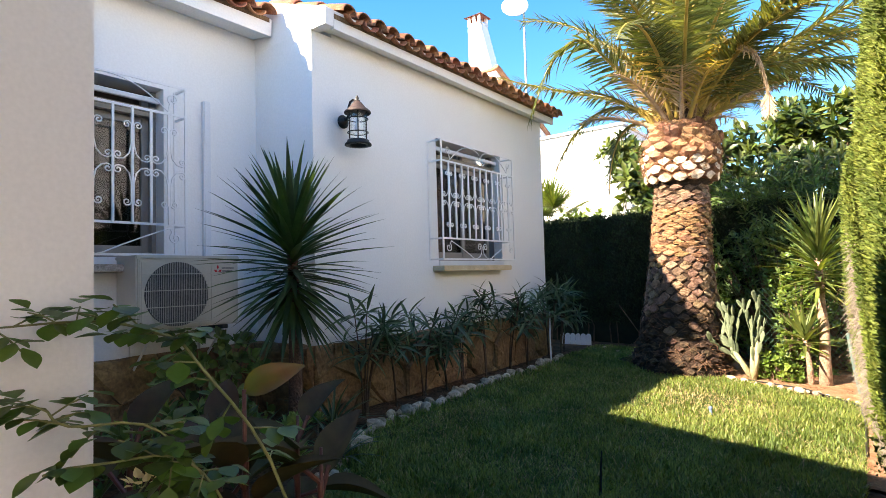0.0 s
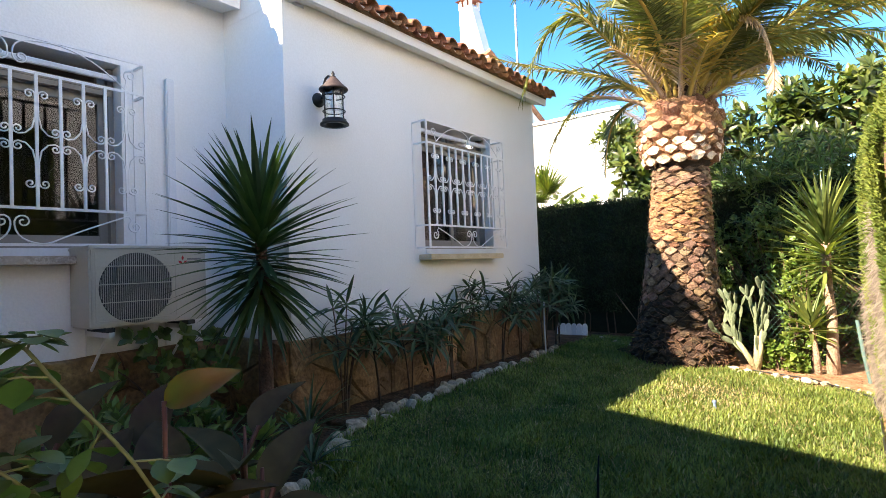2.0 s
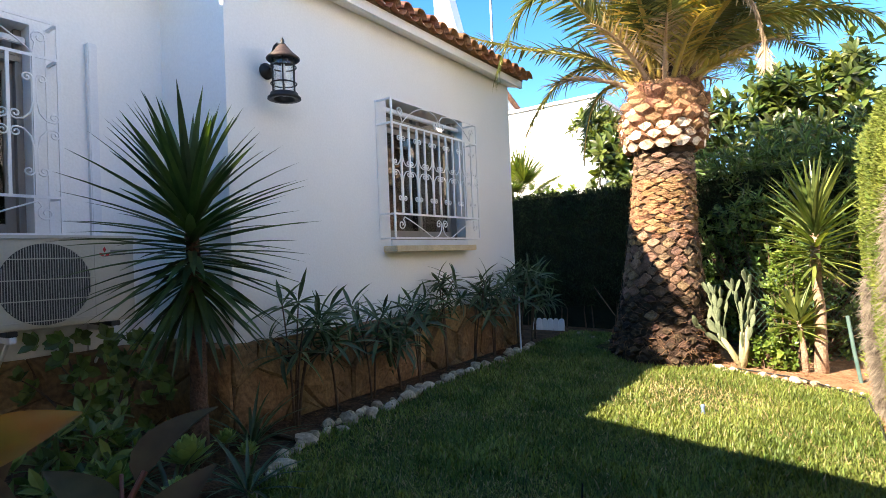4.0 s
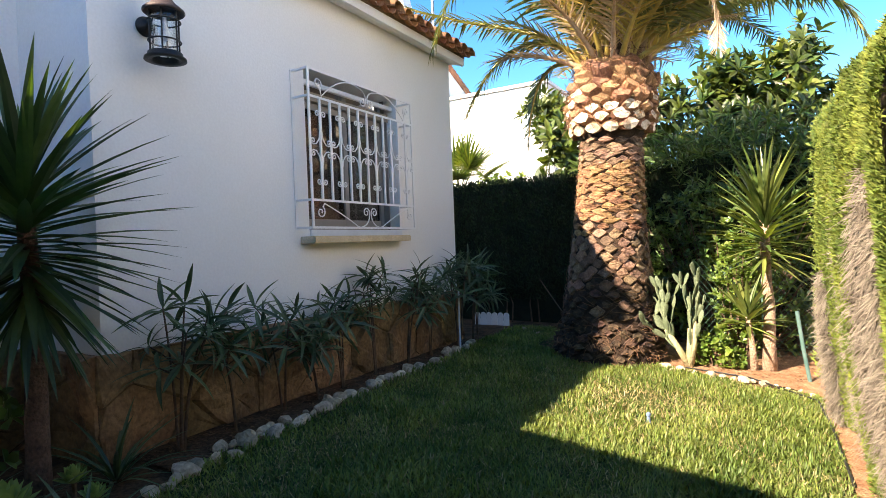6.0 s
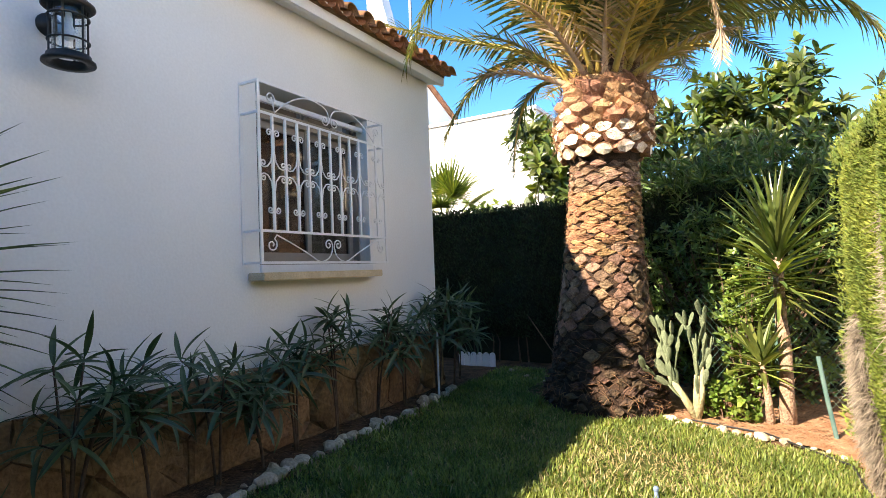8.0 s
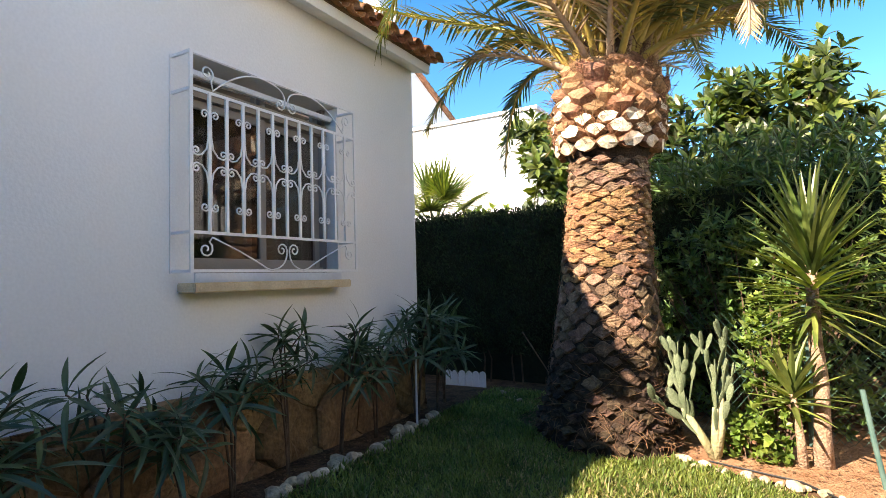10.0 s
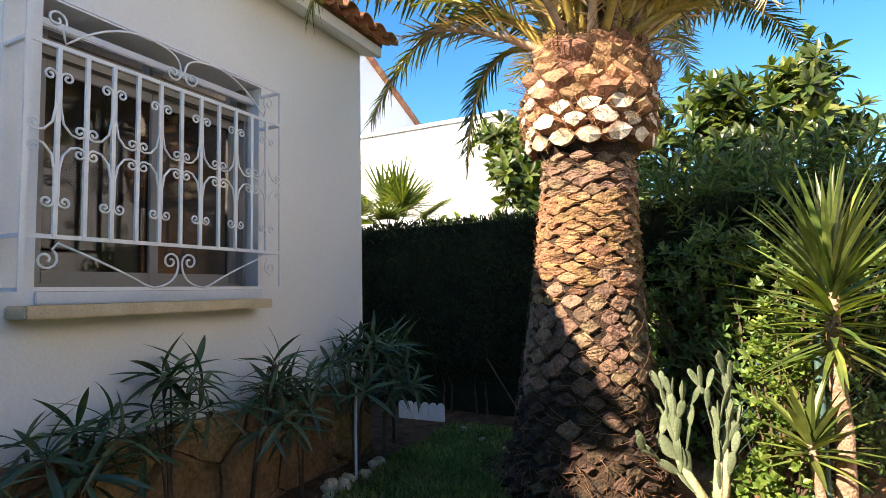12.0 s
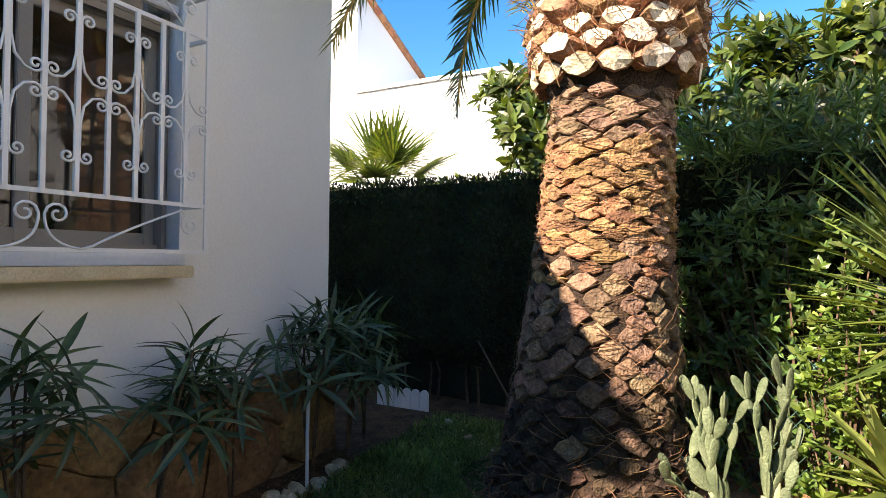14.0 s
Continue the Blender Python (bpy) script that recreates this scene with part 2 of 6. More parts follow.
class Mesh:
    """Gathers vertices and faces and makes one mesh of them."""

    def __init__(self):
        self.v, self.f, self.n, self.mi = [], [], 0, []

    def add(self, verts, faces, slot=0):
        verts = np.asarray(verts, float).reshape(-1, 3)
        self.v.append(verts)
        for q in faces:
            self.f.append(tuple(i + self.n for i in q))
        self.mi += [slot] * len(faces)
        self.n += len(verts)
        return self

    def many(self, tv, tf, P, R, S, slot=0):
        """Copies of a template: places P (n,3), turns R (n,3,3), sizes S (n) or (n,3)."""
        tv, P, R, S = np.asarray(tv, float), np.asarray(P, float), np.asarray(R, float), np.asarray(S, float)
        if S.ndim == 1:
            S = S[:, None] * np.ones(3)
        V = np.einsum("nij,nvj->nvi", R, tv[None] * S[:, None, :]) + P[:, None, :]
        k = len(tv)
        self.v.append(V.reshape(-1, 3))
        for i in range(len(P)):
            o = self.n + i * k
            self.f += [tuple(j + o for j in q) for q in tf]
        self.mi += [slot] * (len(P) * len(tf))
        self.n += len(P) * k
        return self

    def box(self, x0, y0, z0, x1, y1, z1, slot=0, bevel=0.0):
        if bevel:
            bm = bmesh.new()
            bmesh.ops.create_cube(bm, size=1)
            for v in bm.verts:
                v.co = Vector(((x0 + x1) / 2 + v.co.x * (x1 - x0), (y0 + y1) / 2 + v.co.y * (y1 - y0), (z0 + z1) / 2 + v.co.z * (z1 - z0)))
            bmesh.ops.bevel(bm, geom=bm.edges[:], offset=bevel, segments=2, affect="EDGES")
            self.bm(bm, slot)
            return self
        v = [(x, y, z) for x in (x0, x1) for y in (y0, y1) for z in (z0, z1)]
        return self.add(v, [(0, 1, 3, 2), (4, 6, 7, 5), (0, 4, 5, 1), (2, 3, 7, 6), (0, 2, 6, 4), (1, 5, 7, 3)], slot)

    def bm(self, bm, slot=0):
        bm.verts.index_update()
        self.add([v.co[:] for v in bm.verts], [[v.index for v in f.verts] for f in bm.faces], slot)
        bm.free()

    def tube(self, pts, r, n=6, slot=0, cap=True):
        """A round bar along pts; r a number or one radius a point."""
        pts = [Vector(p) for p in pts]
        rs = [r] * len(pts) if isinstance(r, (int, float)) else list(r)
        verts, faces = [], []
        t = (pts[1] - pts[0]).normalized()
        u = t.orthogonal().normalized()
        for i, p in enumerate(pts):
            a, b = pts[max(i - 1, 0)], pts[min(i + 1, len(pts) - 1)]
            t = (b - a).normalized() if (b - a).length > 1e-9 else t
            u = (u - t * u.dot(t)).normalized()
            w = t.cross(u)
            for k in range(n):
                an = 2 * math.pi * k / n
                verts.append(p + (u * math.cos(an) + w * math.sin(an)) * rs[i])
        for i in range(len(pts) - 1):
            for k in range(n):
                faces.append((i * n + k, i * n + (k + 1) % n, (i + 1) * n + (k + 1) % n, (i + 1) * n + k))
        if cap:
            faces += [tuple(range(n))[::-1], tuple(range((len(pts) - 1) * n, len(pts) * n))]
        return self.add([v[:] for v in verts], faces, slot)

    def lathe(self, prof, n=24, slot=0, at=(0, 0, 0), caps=True):
        """A turned shape from (radius, height) pairs about z."""
        verts = [(at[0] + r * math.cos(2 * math.pi * k / n), at[1] + r * math.sin(2 * math.pi * k / n), at[2] + z) for r, z in prof for k in range(n)]
        faces = [(i * n + k, i * n + (k + 1) % n, (i + 1) * n + (k + 1) % n, (i + 1) * n + k) for i in range(len(prof) - 1) for k in range(n)]
        if caps:
            faces += [tuple(range(n))[::-1], tuple(range((len(prof) - 1) * n, len(prof) * n))]
        return self.add(verts, faces, slot)

    def data(self, name, mats, smooth=False):
        me = bpy.data.meshes.new(name)
        v = np.concatenate(self.v)
        tot = np.array([len(q) for q in self.f], dtype=np.int32)
        flat = np.fromiter((i for q in self.f for i in q), dtype=np.int32, count=int(tot.sum()))
        me.vertices.add(len(v))
        me.vertices.foreach_set("co", v.astype(np.float32).ravel())
        me.loops.add(len(flat))
        me.loops.foreach_set("vertex_index", flat)
        me.polygons.add(len(tot))
        me.polygons.foreach_set("loop_start", np.concatenate(([0], np.cumsum(tot)[:-1])).astype(np.int32))
        me.polygons.foreach_set("loop_total", tot)
        for m in mats if isinstance(mats, (list, tuple)) else [mats]:
            me.materials.append(m)
        me.polygons.foreach_set("material_index", np.array(self.mi, dtype=np.int32))
        me.polygons.foreach_set("use_smooth", np.full(len(tot), smooth))
        me.update(calc_edges=True)
        return me


def thing(name, m, label, category, group="", kind=""):
    ob = new(name)
    ob.matrix_basis = m
    return tagged(ob, label, category, group, kind)


def part(name, b, material, parent, label="", smooth=False, kind=""):
    ob = new(name, b.data(name, material, smooth))
    ob.parent = parent
    return tagged(ob, label, kind=kind)


def single(name, b, material, label, category, group="", kind="", smooth=False):
    return tagged(new(name, b.data(name, material, smooth)), label, category, group, kind)


def piece(name, me, parent, m=None):
    """A piece that shares its mesh with others of its kind."""
    ob = new(name, me)
    ob.parent = parent
    if m is not None:
        ob.matrix_basis = m
    return ob


def turns(D, roll=None, up=(0, 0, 1)):
    """Turn matrices whose y runs along D and whose z is as near to up as it can be, rolled about y."""
    D = np.asarray(D, float)
    D = D / np.linalg.norm(D, axis=1, keepdims=True)
    U = np.tile(np.asarray(up, float), (len(D), 1)) if np.ndim(up) == 1 else np.asarray(up, float)
    X = np.cross(D, U)
    bad = np.linalg.norm(X, axis=1) < 1e-4
    X[bad] = (1, 0, 0)
    X /= np.linalg.norm(X, axis=1, keepdims=True)
    Z = np.cross(X, D)
    if roll is not None:
        c, s = np.cos(roll)[:, None], np.sin(roll)[:, None]
        X, Z = X * c + Z * s, Z * c - X * s
    return np.stack([X, D, Z], axis=2)


def leaf(length, width, fold=0.15, droop=0.15, n=4, belly=0.45):
    """A leaf from the origin along +y with a folded midrib and a drooping tip."""
    v, f = [], []
    for i in range(n + 1):
        t = i / n
        w = width / 2 * (math.sin(math.pi * min(1, max(0.0, t) ** (math.log(0.5) / math.log(belly)))) ** 0.8 if 0 < t < 1 else 0.06)
        z = -droop * length * t * t
        v += [(-w, length * t, z + fold * w), (0, length * t, z - fold * w * 0.5), (w, length * t, z + fold * w)]
    for i in range(n):
        a = 3 * i
        f += [(a, a + 1, a + 4, a + 3), (a + 1, a + 2, a + 5, a + 4)]
    return v, f


def blade(length, width, droop=0.1, n=4, fold=0.2, base=0.6):
    """A sword leaf, widest a little above the base, running to a point."""
    v, f = [], []
    for i in range(n + 1):
        t = i / n
        w = width / 2 * (base + (1 - base) * min(1, t * 4)) * (1 - t ** 2.2) + 0.0006
        z = -droop * length * t * t
        v += [(-w, length * t, z + fold * w), (0, length * t, z), (w, length * t, z + fold * w)]
    for i in range(n):
        a = 3 * i
        f += [(a, a + 1, a + 4, a + 3), (a + 1, a + 2, a + 5, a + 4)]
    return v, f


def rng(seed):
    return np.random.default_rng(seed)


def bez(p0, p1, p2, n=12):
    p0, p1, p2 = Vector(p0), Vector(p1), Vector(p2)
    return [p0 * (1 - t) ** 2 + p1 * 2 * t * (1 - t) + p2 * t * t for t in [i / n for i in range(n + 1)]]


def gz(x, y):
    """Height of the ground: level by the house, falling gently away from it."""
    return -0.05 * max(0.0, min(x, 3.0) + 3.2)


# ---------------------------------------------------------------- ground
bx = sorted(set([-300, -80, -30, -12] + [round(-6 + 0.25 * i, 2) for i in range(41)] + [8, 20, 80, 300]))
by = sorted(set([-300, -60, -20, -6] + [round(-3 + 0.25 * i, 2) for i in range(61)] + [20, 60, 150, 400]))
g = Mesh()
g.add([(x, y, gz(x, y) - 0.012) for x in bx for y in by], [(i * len(by) + j, (i + 1) * len(by) + j, (i + 1) * len(by) + j + 1, i * len(by) + j + 1) for i in range(len(bx) - 1) for j in range(len(by) - 1)])
ground = single("ground", g, SOIL, "dark brown garden soil under the whole plot", "ground", kind="structure")


def lawn_left(y):
    return -3.08 - 0.055 * max(0, y - 3.5) if y > 3.2 else -3.08 + (3.2 - y) * 0.62


def lawn_right(y):
    if y < 6.9:
        return 0.22
    return 0.22 - (y - 6.9) * 2.6 if y < 7.25 else (-0.75 - (y - 7.25) * 3.2 if y < 7.5 else -2.2 - (y - 7.5) * 0.3)


lg = Mesh()
ys = [0.4 + 0.1 * i for i in range(86)]
for a, b in zip(ys[:-1], ys[1:]):
    p = [(lawn_left(a), a), (lawn_right(a), a), (lawn_right(b), b), (lawn_left(b), b)]
    if p[1][0] > p[0][0] and p[2][0] > p[3][0]:
        lg.add([(x, y, gz(x, y) + 0.002) for x, y in p], [(0, 1, 2, 3)])
single("lawn_soil", lg, TURF, "mossy soil of the lawn", "lawn", kind="structure")

r = rng(3)
n = 200000
Y = 1.2 + 7.8 * r.random(n) ** 1.15
lo, hi = np.array([lawn_left(y) for y in Y]), np.array([lawn_right(y) for y in Y])
X = lo - 0.05 + (hi - lo + 0.1) * r.random(n)
keep = (hi > lo) & (((X + 1.68) ** 2 + (Y - 7.7) ** 2) > 0.62 ** 2) & (((X + 2.05) / 0.62) ** 2 + ((Y - 7.95) / 0.50) ** 2 > 1)
keep &= r.random(n) > 0.75 * np.exp(-(((X + 1.15) / 0.45) ** 2 + ((Y - 6.1) / 0.55) ** 2))
keep &= r.random(n) < np.where((X < lo + 0.25) & (Y > 3), 0.55, 1.0)
keep &= r.random(n) < np.where(Y > 7.9, 0.28, 1.0)
X, Y = X[keep], Y[keep]
n = len(X)
P = np.stack([X, Y, np.array([gz(x, y) for x, y in zip(X, Y)])], 1)
az, el = r.random(n) * 2 * np.pi, np.radians(35 + 50 * r.random(n))
D = np.stack([np.cos(az) * np.cos(el), np.sin(az) * np.cos(el), np.sin(el)], 1)
tall = np.array([noise.noise((x * 1.7, y * 1.7, 0.0)) for x, y in zip(X, Y)])
S = (0.030 + 0.040 * r.random(n)) * (1 + 0.5 * tall)
gv, gf = [(-0.07, 0, 0), (0.07, 0, 0), (0.06, 0.55, -0.04), (-0.06, 0.55, -0.04), (0, 1.0, -0.22)], [(0, 1, 2, 3), (3, 2, 4)]
dry = r.random(n) < 0.08 + 0.20 * np.clip(tall * -1.6, 0, 1) + 0.5 * np.exp(-(((X + 1.15) / 0.5) ** 2 + ((Y - 6.1) / 0.6) ** 2))
D[dry, 2] *= 0.45
R = turns(D)
grass = Mesh().many(gv, gf, P[~dry], R[~dry], S[~dry]).many(gv, gf, P[dry], R[dry], S[dry], 1)
single("grass", grass, [GRASS, STRAW], "short thick green lawn grass, yellowish where sunlit", "grass", kind="stuff")

# ---------------------------------------------------------------- house
WX1, WX2, YC, YE = -4.64, -3.73, 3.10, 7.71  # recessed wall, main wall, step between them, far corner


def wall_with_hole(b, x, thick, y0, y1, z0, z1, h):
    """A wall along y whose outer face is at x, with one opening h = (ya, yb, za, zb)."""
    ya, yb, za, zb = h
    for q in ((y0, ya, z0, z1), (yb, y1, z0, z1), (ya, yb, z0, za), (ya, yb, zb, z1)):
        b.box(x - thick, q[0], q[2], x, q[1], q[3])
    return b


H1, H2 = (0.50, 2.15, 1.52, 3.05), (4.97, 6.45, 1.47, 2.96)
single("wall_recessed", wall_with_hole(Mesh(), WX1, 0.28, -6.0, YC, -0.3, 3.95, H1), PLASTER, "white plastered recessed house wall with a barred window", "wall", kind="structure")
single("wall_main", wall_with_hole(Mesh(), WX2, 0.28, YC + 0.25, YE, -0.3, 3.80, H2), PLASTER, "white plastered house wall with a barred window and a lamp", "wall", kind="structure")
single("wall_return", Mesh().box(WX1 - 0.28, YC, -0.3, WX2, YC + 0.25, 3.66), PLASTER, "white plastered return of the wall, sunlit at its top", "wall", kind="structure")
single("wall_end", Mesh().box(-12, YE - 0.26, -0.3, WX2 - 0.28, YE, 3.72), PLASTER, "white plastered end wall of the house", "wall", kind="structure")
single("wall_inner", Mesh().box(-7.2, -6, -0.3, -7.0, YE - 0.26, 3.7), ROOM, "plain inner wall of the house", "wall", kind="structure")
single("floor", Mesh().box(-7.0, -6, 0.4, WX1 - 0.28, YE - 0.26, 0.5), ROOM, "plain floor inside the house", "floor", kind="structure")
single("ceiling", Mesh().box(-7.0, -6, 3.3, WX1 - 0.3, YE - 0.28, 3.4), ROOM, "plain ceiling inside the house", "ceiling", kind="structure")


def eave(name, x, y0, y1, z, out):
    """Moulded white soffit band along the wall at x, reaching out by `out`."""
    b = Mesh()
    prof = [(x - 0.02, z + 0.05), (x + out - 0.05, z + 0.006), (x + out - 0.04, z - 0.012), (x + out, z - 0.012), (x + out + 0.01, z + 0.16), (x - 0.02, z + 0.28)]
    v = [(px, y, pz) for y in (y0, y1) for px, pz in prof]
    k = len(prof)
    b.add(v, [(i, (i + 1) % k, k + (i + 1) % k, k + i) for i in range(k)] + [tuple(range(k))[::-1], tuple(range(k, 2 * k))])
    return single(name, b, PLASTER, "white plastered eave band below the roof tiles", "trim", kind="structure")


eave("trim_eave_main", WX2, YC + 0.103, YE + 0.05, 3.655, 0.205)
eave("trim_eave_recessed", WX1, -6.0, YC - 0.024, 3.765, 0.32)

ROOF = math.radians(19)
gb = Mesh()
prof = [(WX2 + 0.205, 3.66), (WX2 + 0.215, 3.82), (-7.2, 3.82 + (7.2 + WX2 + 0.215) * math.tan(ROOF) + 0.06), (-7.2, 3.66)]
gb.add([(x, y, z) for y in (YC - 0.003, YC + 0.10) for x, z in prof], [(0, 1, 2, 3), (7, 6, 5, 4), (0, 4, 5, 1), (1, 5, 6, 2), (2, 6, 7, 3), (3, 7, 4, 0)])
single("wall_gable", gb, PLASTER, "white plastered sunlit verge above the return wall", "wall", kind="structure")


def roof(name, x, y0, y1, z, depth, label):
    ob = thing(name, pose(0, 0, 0), label, "roof", kind="structure")
    c, s = math.cos(ROOF), math.sin(ROOF)
    d = Mesh()
    d.add([(x, y0, z), (x, y1, z), (x - depth * c, y1, z + depth * s), (x - depth * c, y0, z + depth * s),
           (x, y0, z - 0.05), (x, y1, z - 0.05), (x - depth * c, y1, z + depth * s - 0.05), (x - depth * c, y0, z + depth * s - 0.05)],
          [(0, 1, 2, 3), (7, 6, 5, 4), (0, 4, 5, 1), (1, 5, 6, 2), (2, 6, 7, 3), (3, 7, 4, 0)])
    part("roof_deck", d, MORTAR, ob)
    # one barrel tile, as a cover and as a channel, 0.42 long and tapering up the slope
    def barrel(flip):
        b = Mesh()
        v, k, L = [], 9, 0.46
        for yy, rad in ((0.0, 0.098), (L, 0.082)):
            for tk in (0.0, 0.014):
                for i in range(k):
                    a = math.pi * i / (k - 1)
                    rr = rad - tk
                    v.append((-yy * c - 0.0, rr * math.cos(a), yy * s + (rr * math.sin(a)) * (-0.75 if flip else 0.95)))
        f = []
        for i in range(k - 1):
            f += [(i, i + 1, 2 * k + i + 1, 2 * k + i), (k + i, 3 * k + i, 3 * k + i + 1, k + i + 1), (i, k + i, k + i + 1, i + 1)]
        b.add(v, f)
        return b.data("roof_tile", TILE, True)
    cover, channel = barrel(False), barrel(True)
    n = int((y1 - y0) / 0.215)
    rr = rng(11)
    for j in range(n + 1):
        y = y0 + 0.10 + j * 0.215
        for row in range(3):
            o = row * 0.38
            m = Matrix.Translation((x + 0.10 - o * c + rr.normal(0, 0.008), y + rr.normal(0, 0.006), z + 0.035 + o * s - 0.03 + row * 0.012)) @ Matrix.Rotation(rr.normal(0, 0.02), 4, "Z")
            piece("roof_tile", cover, ob, m)
            if j < n:
                piece("roof_tile", channel, ob, Matrix.Translation((x + 0.08 - o * c, y + 0.1075, z + 0.045 + o * s - 0.03 + row * 0.012)))
    return ob


# ---------------------------------------------------------------- windows


def spiral(cy, cz, r0, a0, turn, loops=1.25, n=14):
    """Points in the (y, z) plane that wind inward about (cy, cz), from the angle a0 and the radius r0."""
    return [(cy + r0 * (1 - 0.78 * i / n) * math.cos(a0 + turn * 2 * math.pi * loops * i / n), cz + r0 * (1 - 0.78 * i / n) * math.sin(a0 + turn * 2 * math.pi * loops * i / n)) for i in range(n + 1)]


def grille(y0, y1, z0, z1, x, wall_x, bars, parent):
    W, H, zc = y1 - y0, z1 - z0, (z0 + z1) / 2 + 0.01
    zu, zl = z1 - 0.172 * H, z0 + 0.175 * H
    fr = Mesh()
    for z in (z0, z1, zu, zl):
        fr.box(x - 0.004, y0, z - 0.010, x + 0.004, y1, z + 0.010)
    for y in (y0, y1):
        fr.box(x - 0.006, y - 0.012, z0 - 0.010, x + 0.006, y + 0.012, z1 + 0.010)
        for z in (z0, z1, zu, zl):
            fr.box(wall_x - 0.01, y - 0.010, z - 0.009, x, y + 0.010, z + 0.009)
        fr.box(wall_x, y - 0.016, z0 - 0.012, wall_x + 0.010, y + 0.016, z1 + 0.012)
    part("grille_frame", fr, WHITE_METAL, parent)
    step = W / (bars + 1)
    for i in range(1, bars + 1):
        y = y0 + i * step
        part("bar", Mesh().box(x - 0.008, y - 0.010, zl, x + 0.008, y + 0.010, zu), WHITE_METAL, parent)

    def scroll(p):
        part("scroll", Mesh().tube([(x + 0.004, q[0], q[1]) for q in p], 0.0062, 5), WHITE_METAL, parent, smooth=True)

    sc = step / 0.15
    for i in range(1, bars + 1, 2):
        yb = y0 + i * step
        for sy in (-1, 1):
            for sz in (-1, 1):
                top = spiral(yb + sy * 0.044 * sc, zc + sz * 0.215 * H, 0.034 * sc, math.pi if sy > 0 else 0, -sy * sz, 1.3)[::-1]
                mid = [(yb + sy * 0.010, zc + sz * (0.215 * H - 0.03)), (yb + sy * 0.011, zc + sz * 0.11 * H), (yb + sy * 0.028 * sc, zc + sz * 0.055 * H), (yb + sy * 0.068 * sc, zc + sz * 0.024 * H), (yb + sy * 0.105 * sc, zc + sz * 0.018 * H)]
                end = spiral(yb + sy * 0.113 * sc, zc + sz * (0.018 * H + 0.034 * sc), 0.034 * sc, -sz * math.pi / 2, sy * sz, 1.3)
                scroll(top + mid + end)
    yc = (y0 + y1) / 2
    ht, hb = z1 - zu, zl - z0
    for s in (-1, 1):
        # above: corner curl, rising sweep, heart curl at the middle
        a = spiral(yc + s * (W / 2 - 0.115), zu + 0.52 * ht, 0.052, -math.pi / 2 - s * 0.6, -s, 1.3)[::-1]
        b = [(p[1], p[2]) for p in bez((0, yc + s * (W / 2 - 0.16), zu + 0.02), (0, yc + s * 0.24 * W, z1 + 0.03), (0, yc + s * 0.09 * W, z1 - 0.025), 8)]
        c = [(p[1], p[2]) for p in bez((0, yc + s * 0.07 * W, z1 - 0.03), (0, yc + s * 0.012, z1 - 0.05), (0, yc + s * 0.014, zu + 0.45 * ht), 5)]
        d = spiral(yc + s * 0.062, zu + 0.36 * ht, 0.048, math.pi if s > 0 else 0, s, 1.25)
        scroll(a + b + c + d)
        # below: corner curl, falling sweep, curl at the middle
        a = spiral(yc + s * (W / 2 - 0.10), z0 + 0.56 * hb, 0.055, math.pi / 2 + s * 0.5, s, 1.3)[::-1]
        b = [(p[1], p[2]) for p in bez((0, yc + s * (W / 2 - 0.15), zl - 0.03), (0, yc + s * 0.22 * W, z0 + 0.10), (0, yc + s * 0.13 * W, z0 + 0.018), 8)]
        c = [(p[1], p[2]) for p in bez((0, yc + s * 0.10 * W, z0 + 0.004), (0, yc + s * 0.022, z0 + 0.02), (0, yc + s * 0.012, z0 + 0.52 * hb), 6)]
        d = spiral(yc + s * 0.062, z0 + 0.62 * hb, 0.050, math.pi if s > 0 else 0, -s, 1.3)
        scroll(a + b + c + d)


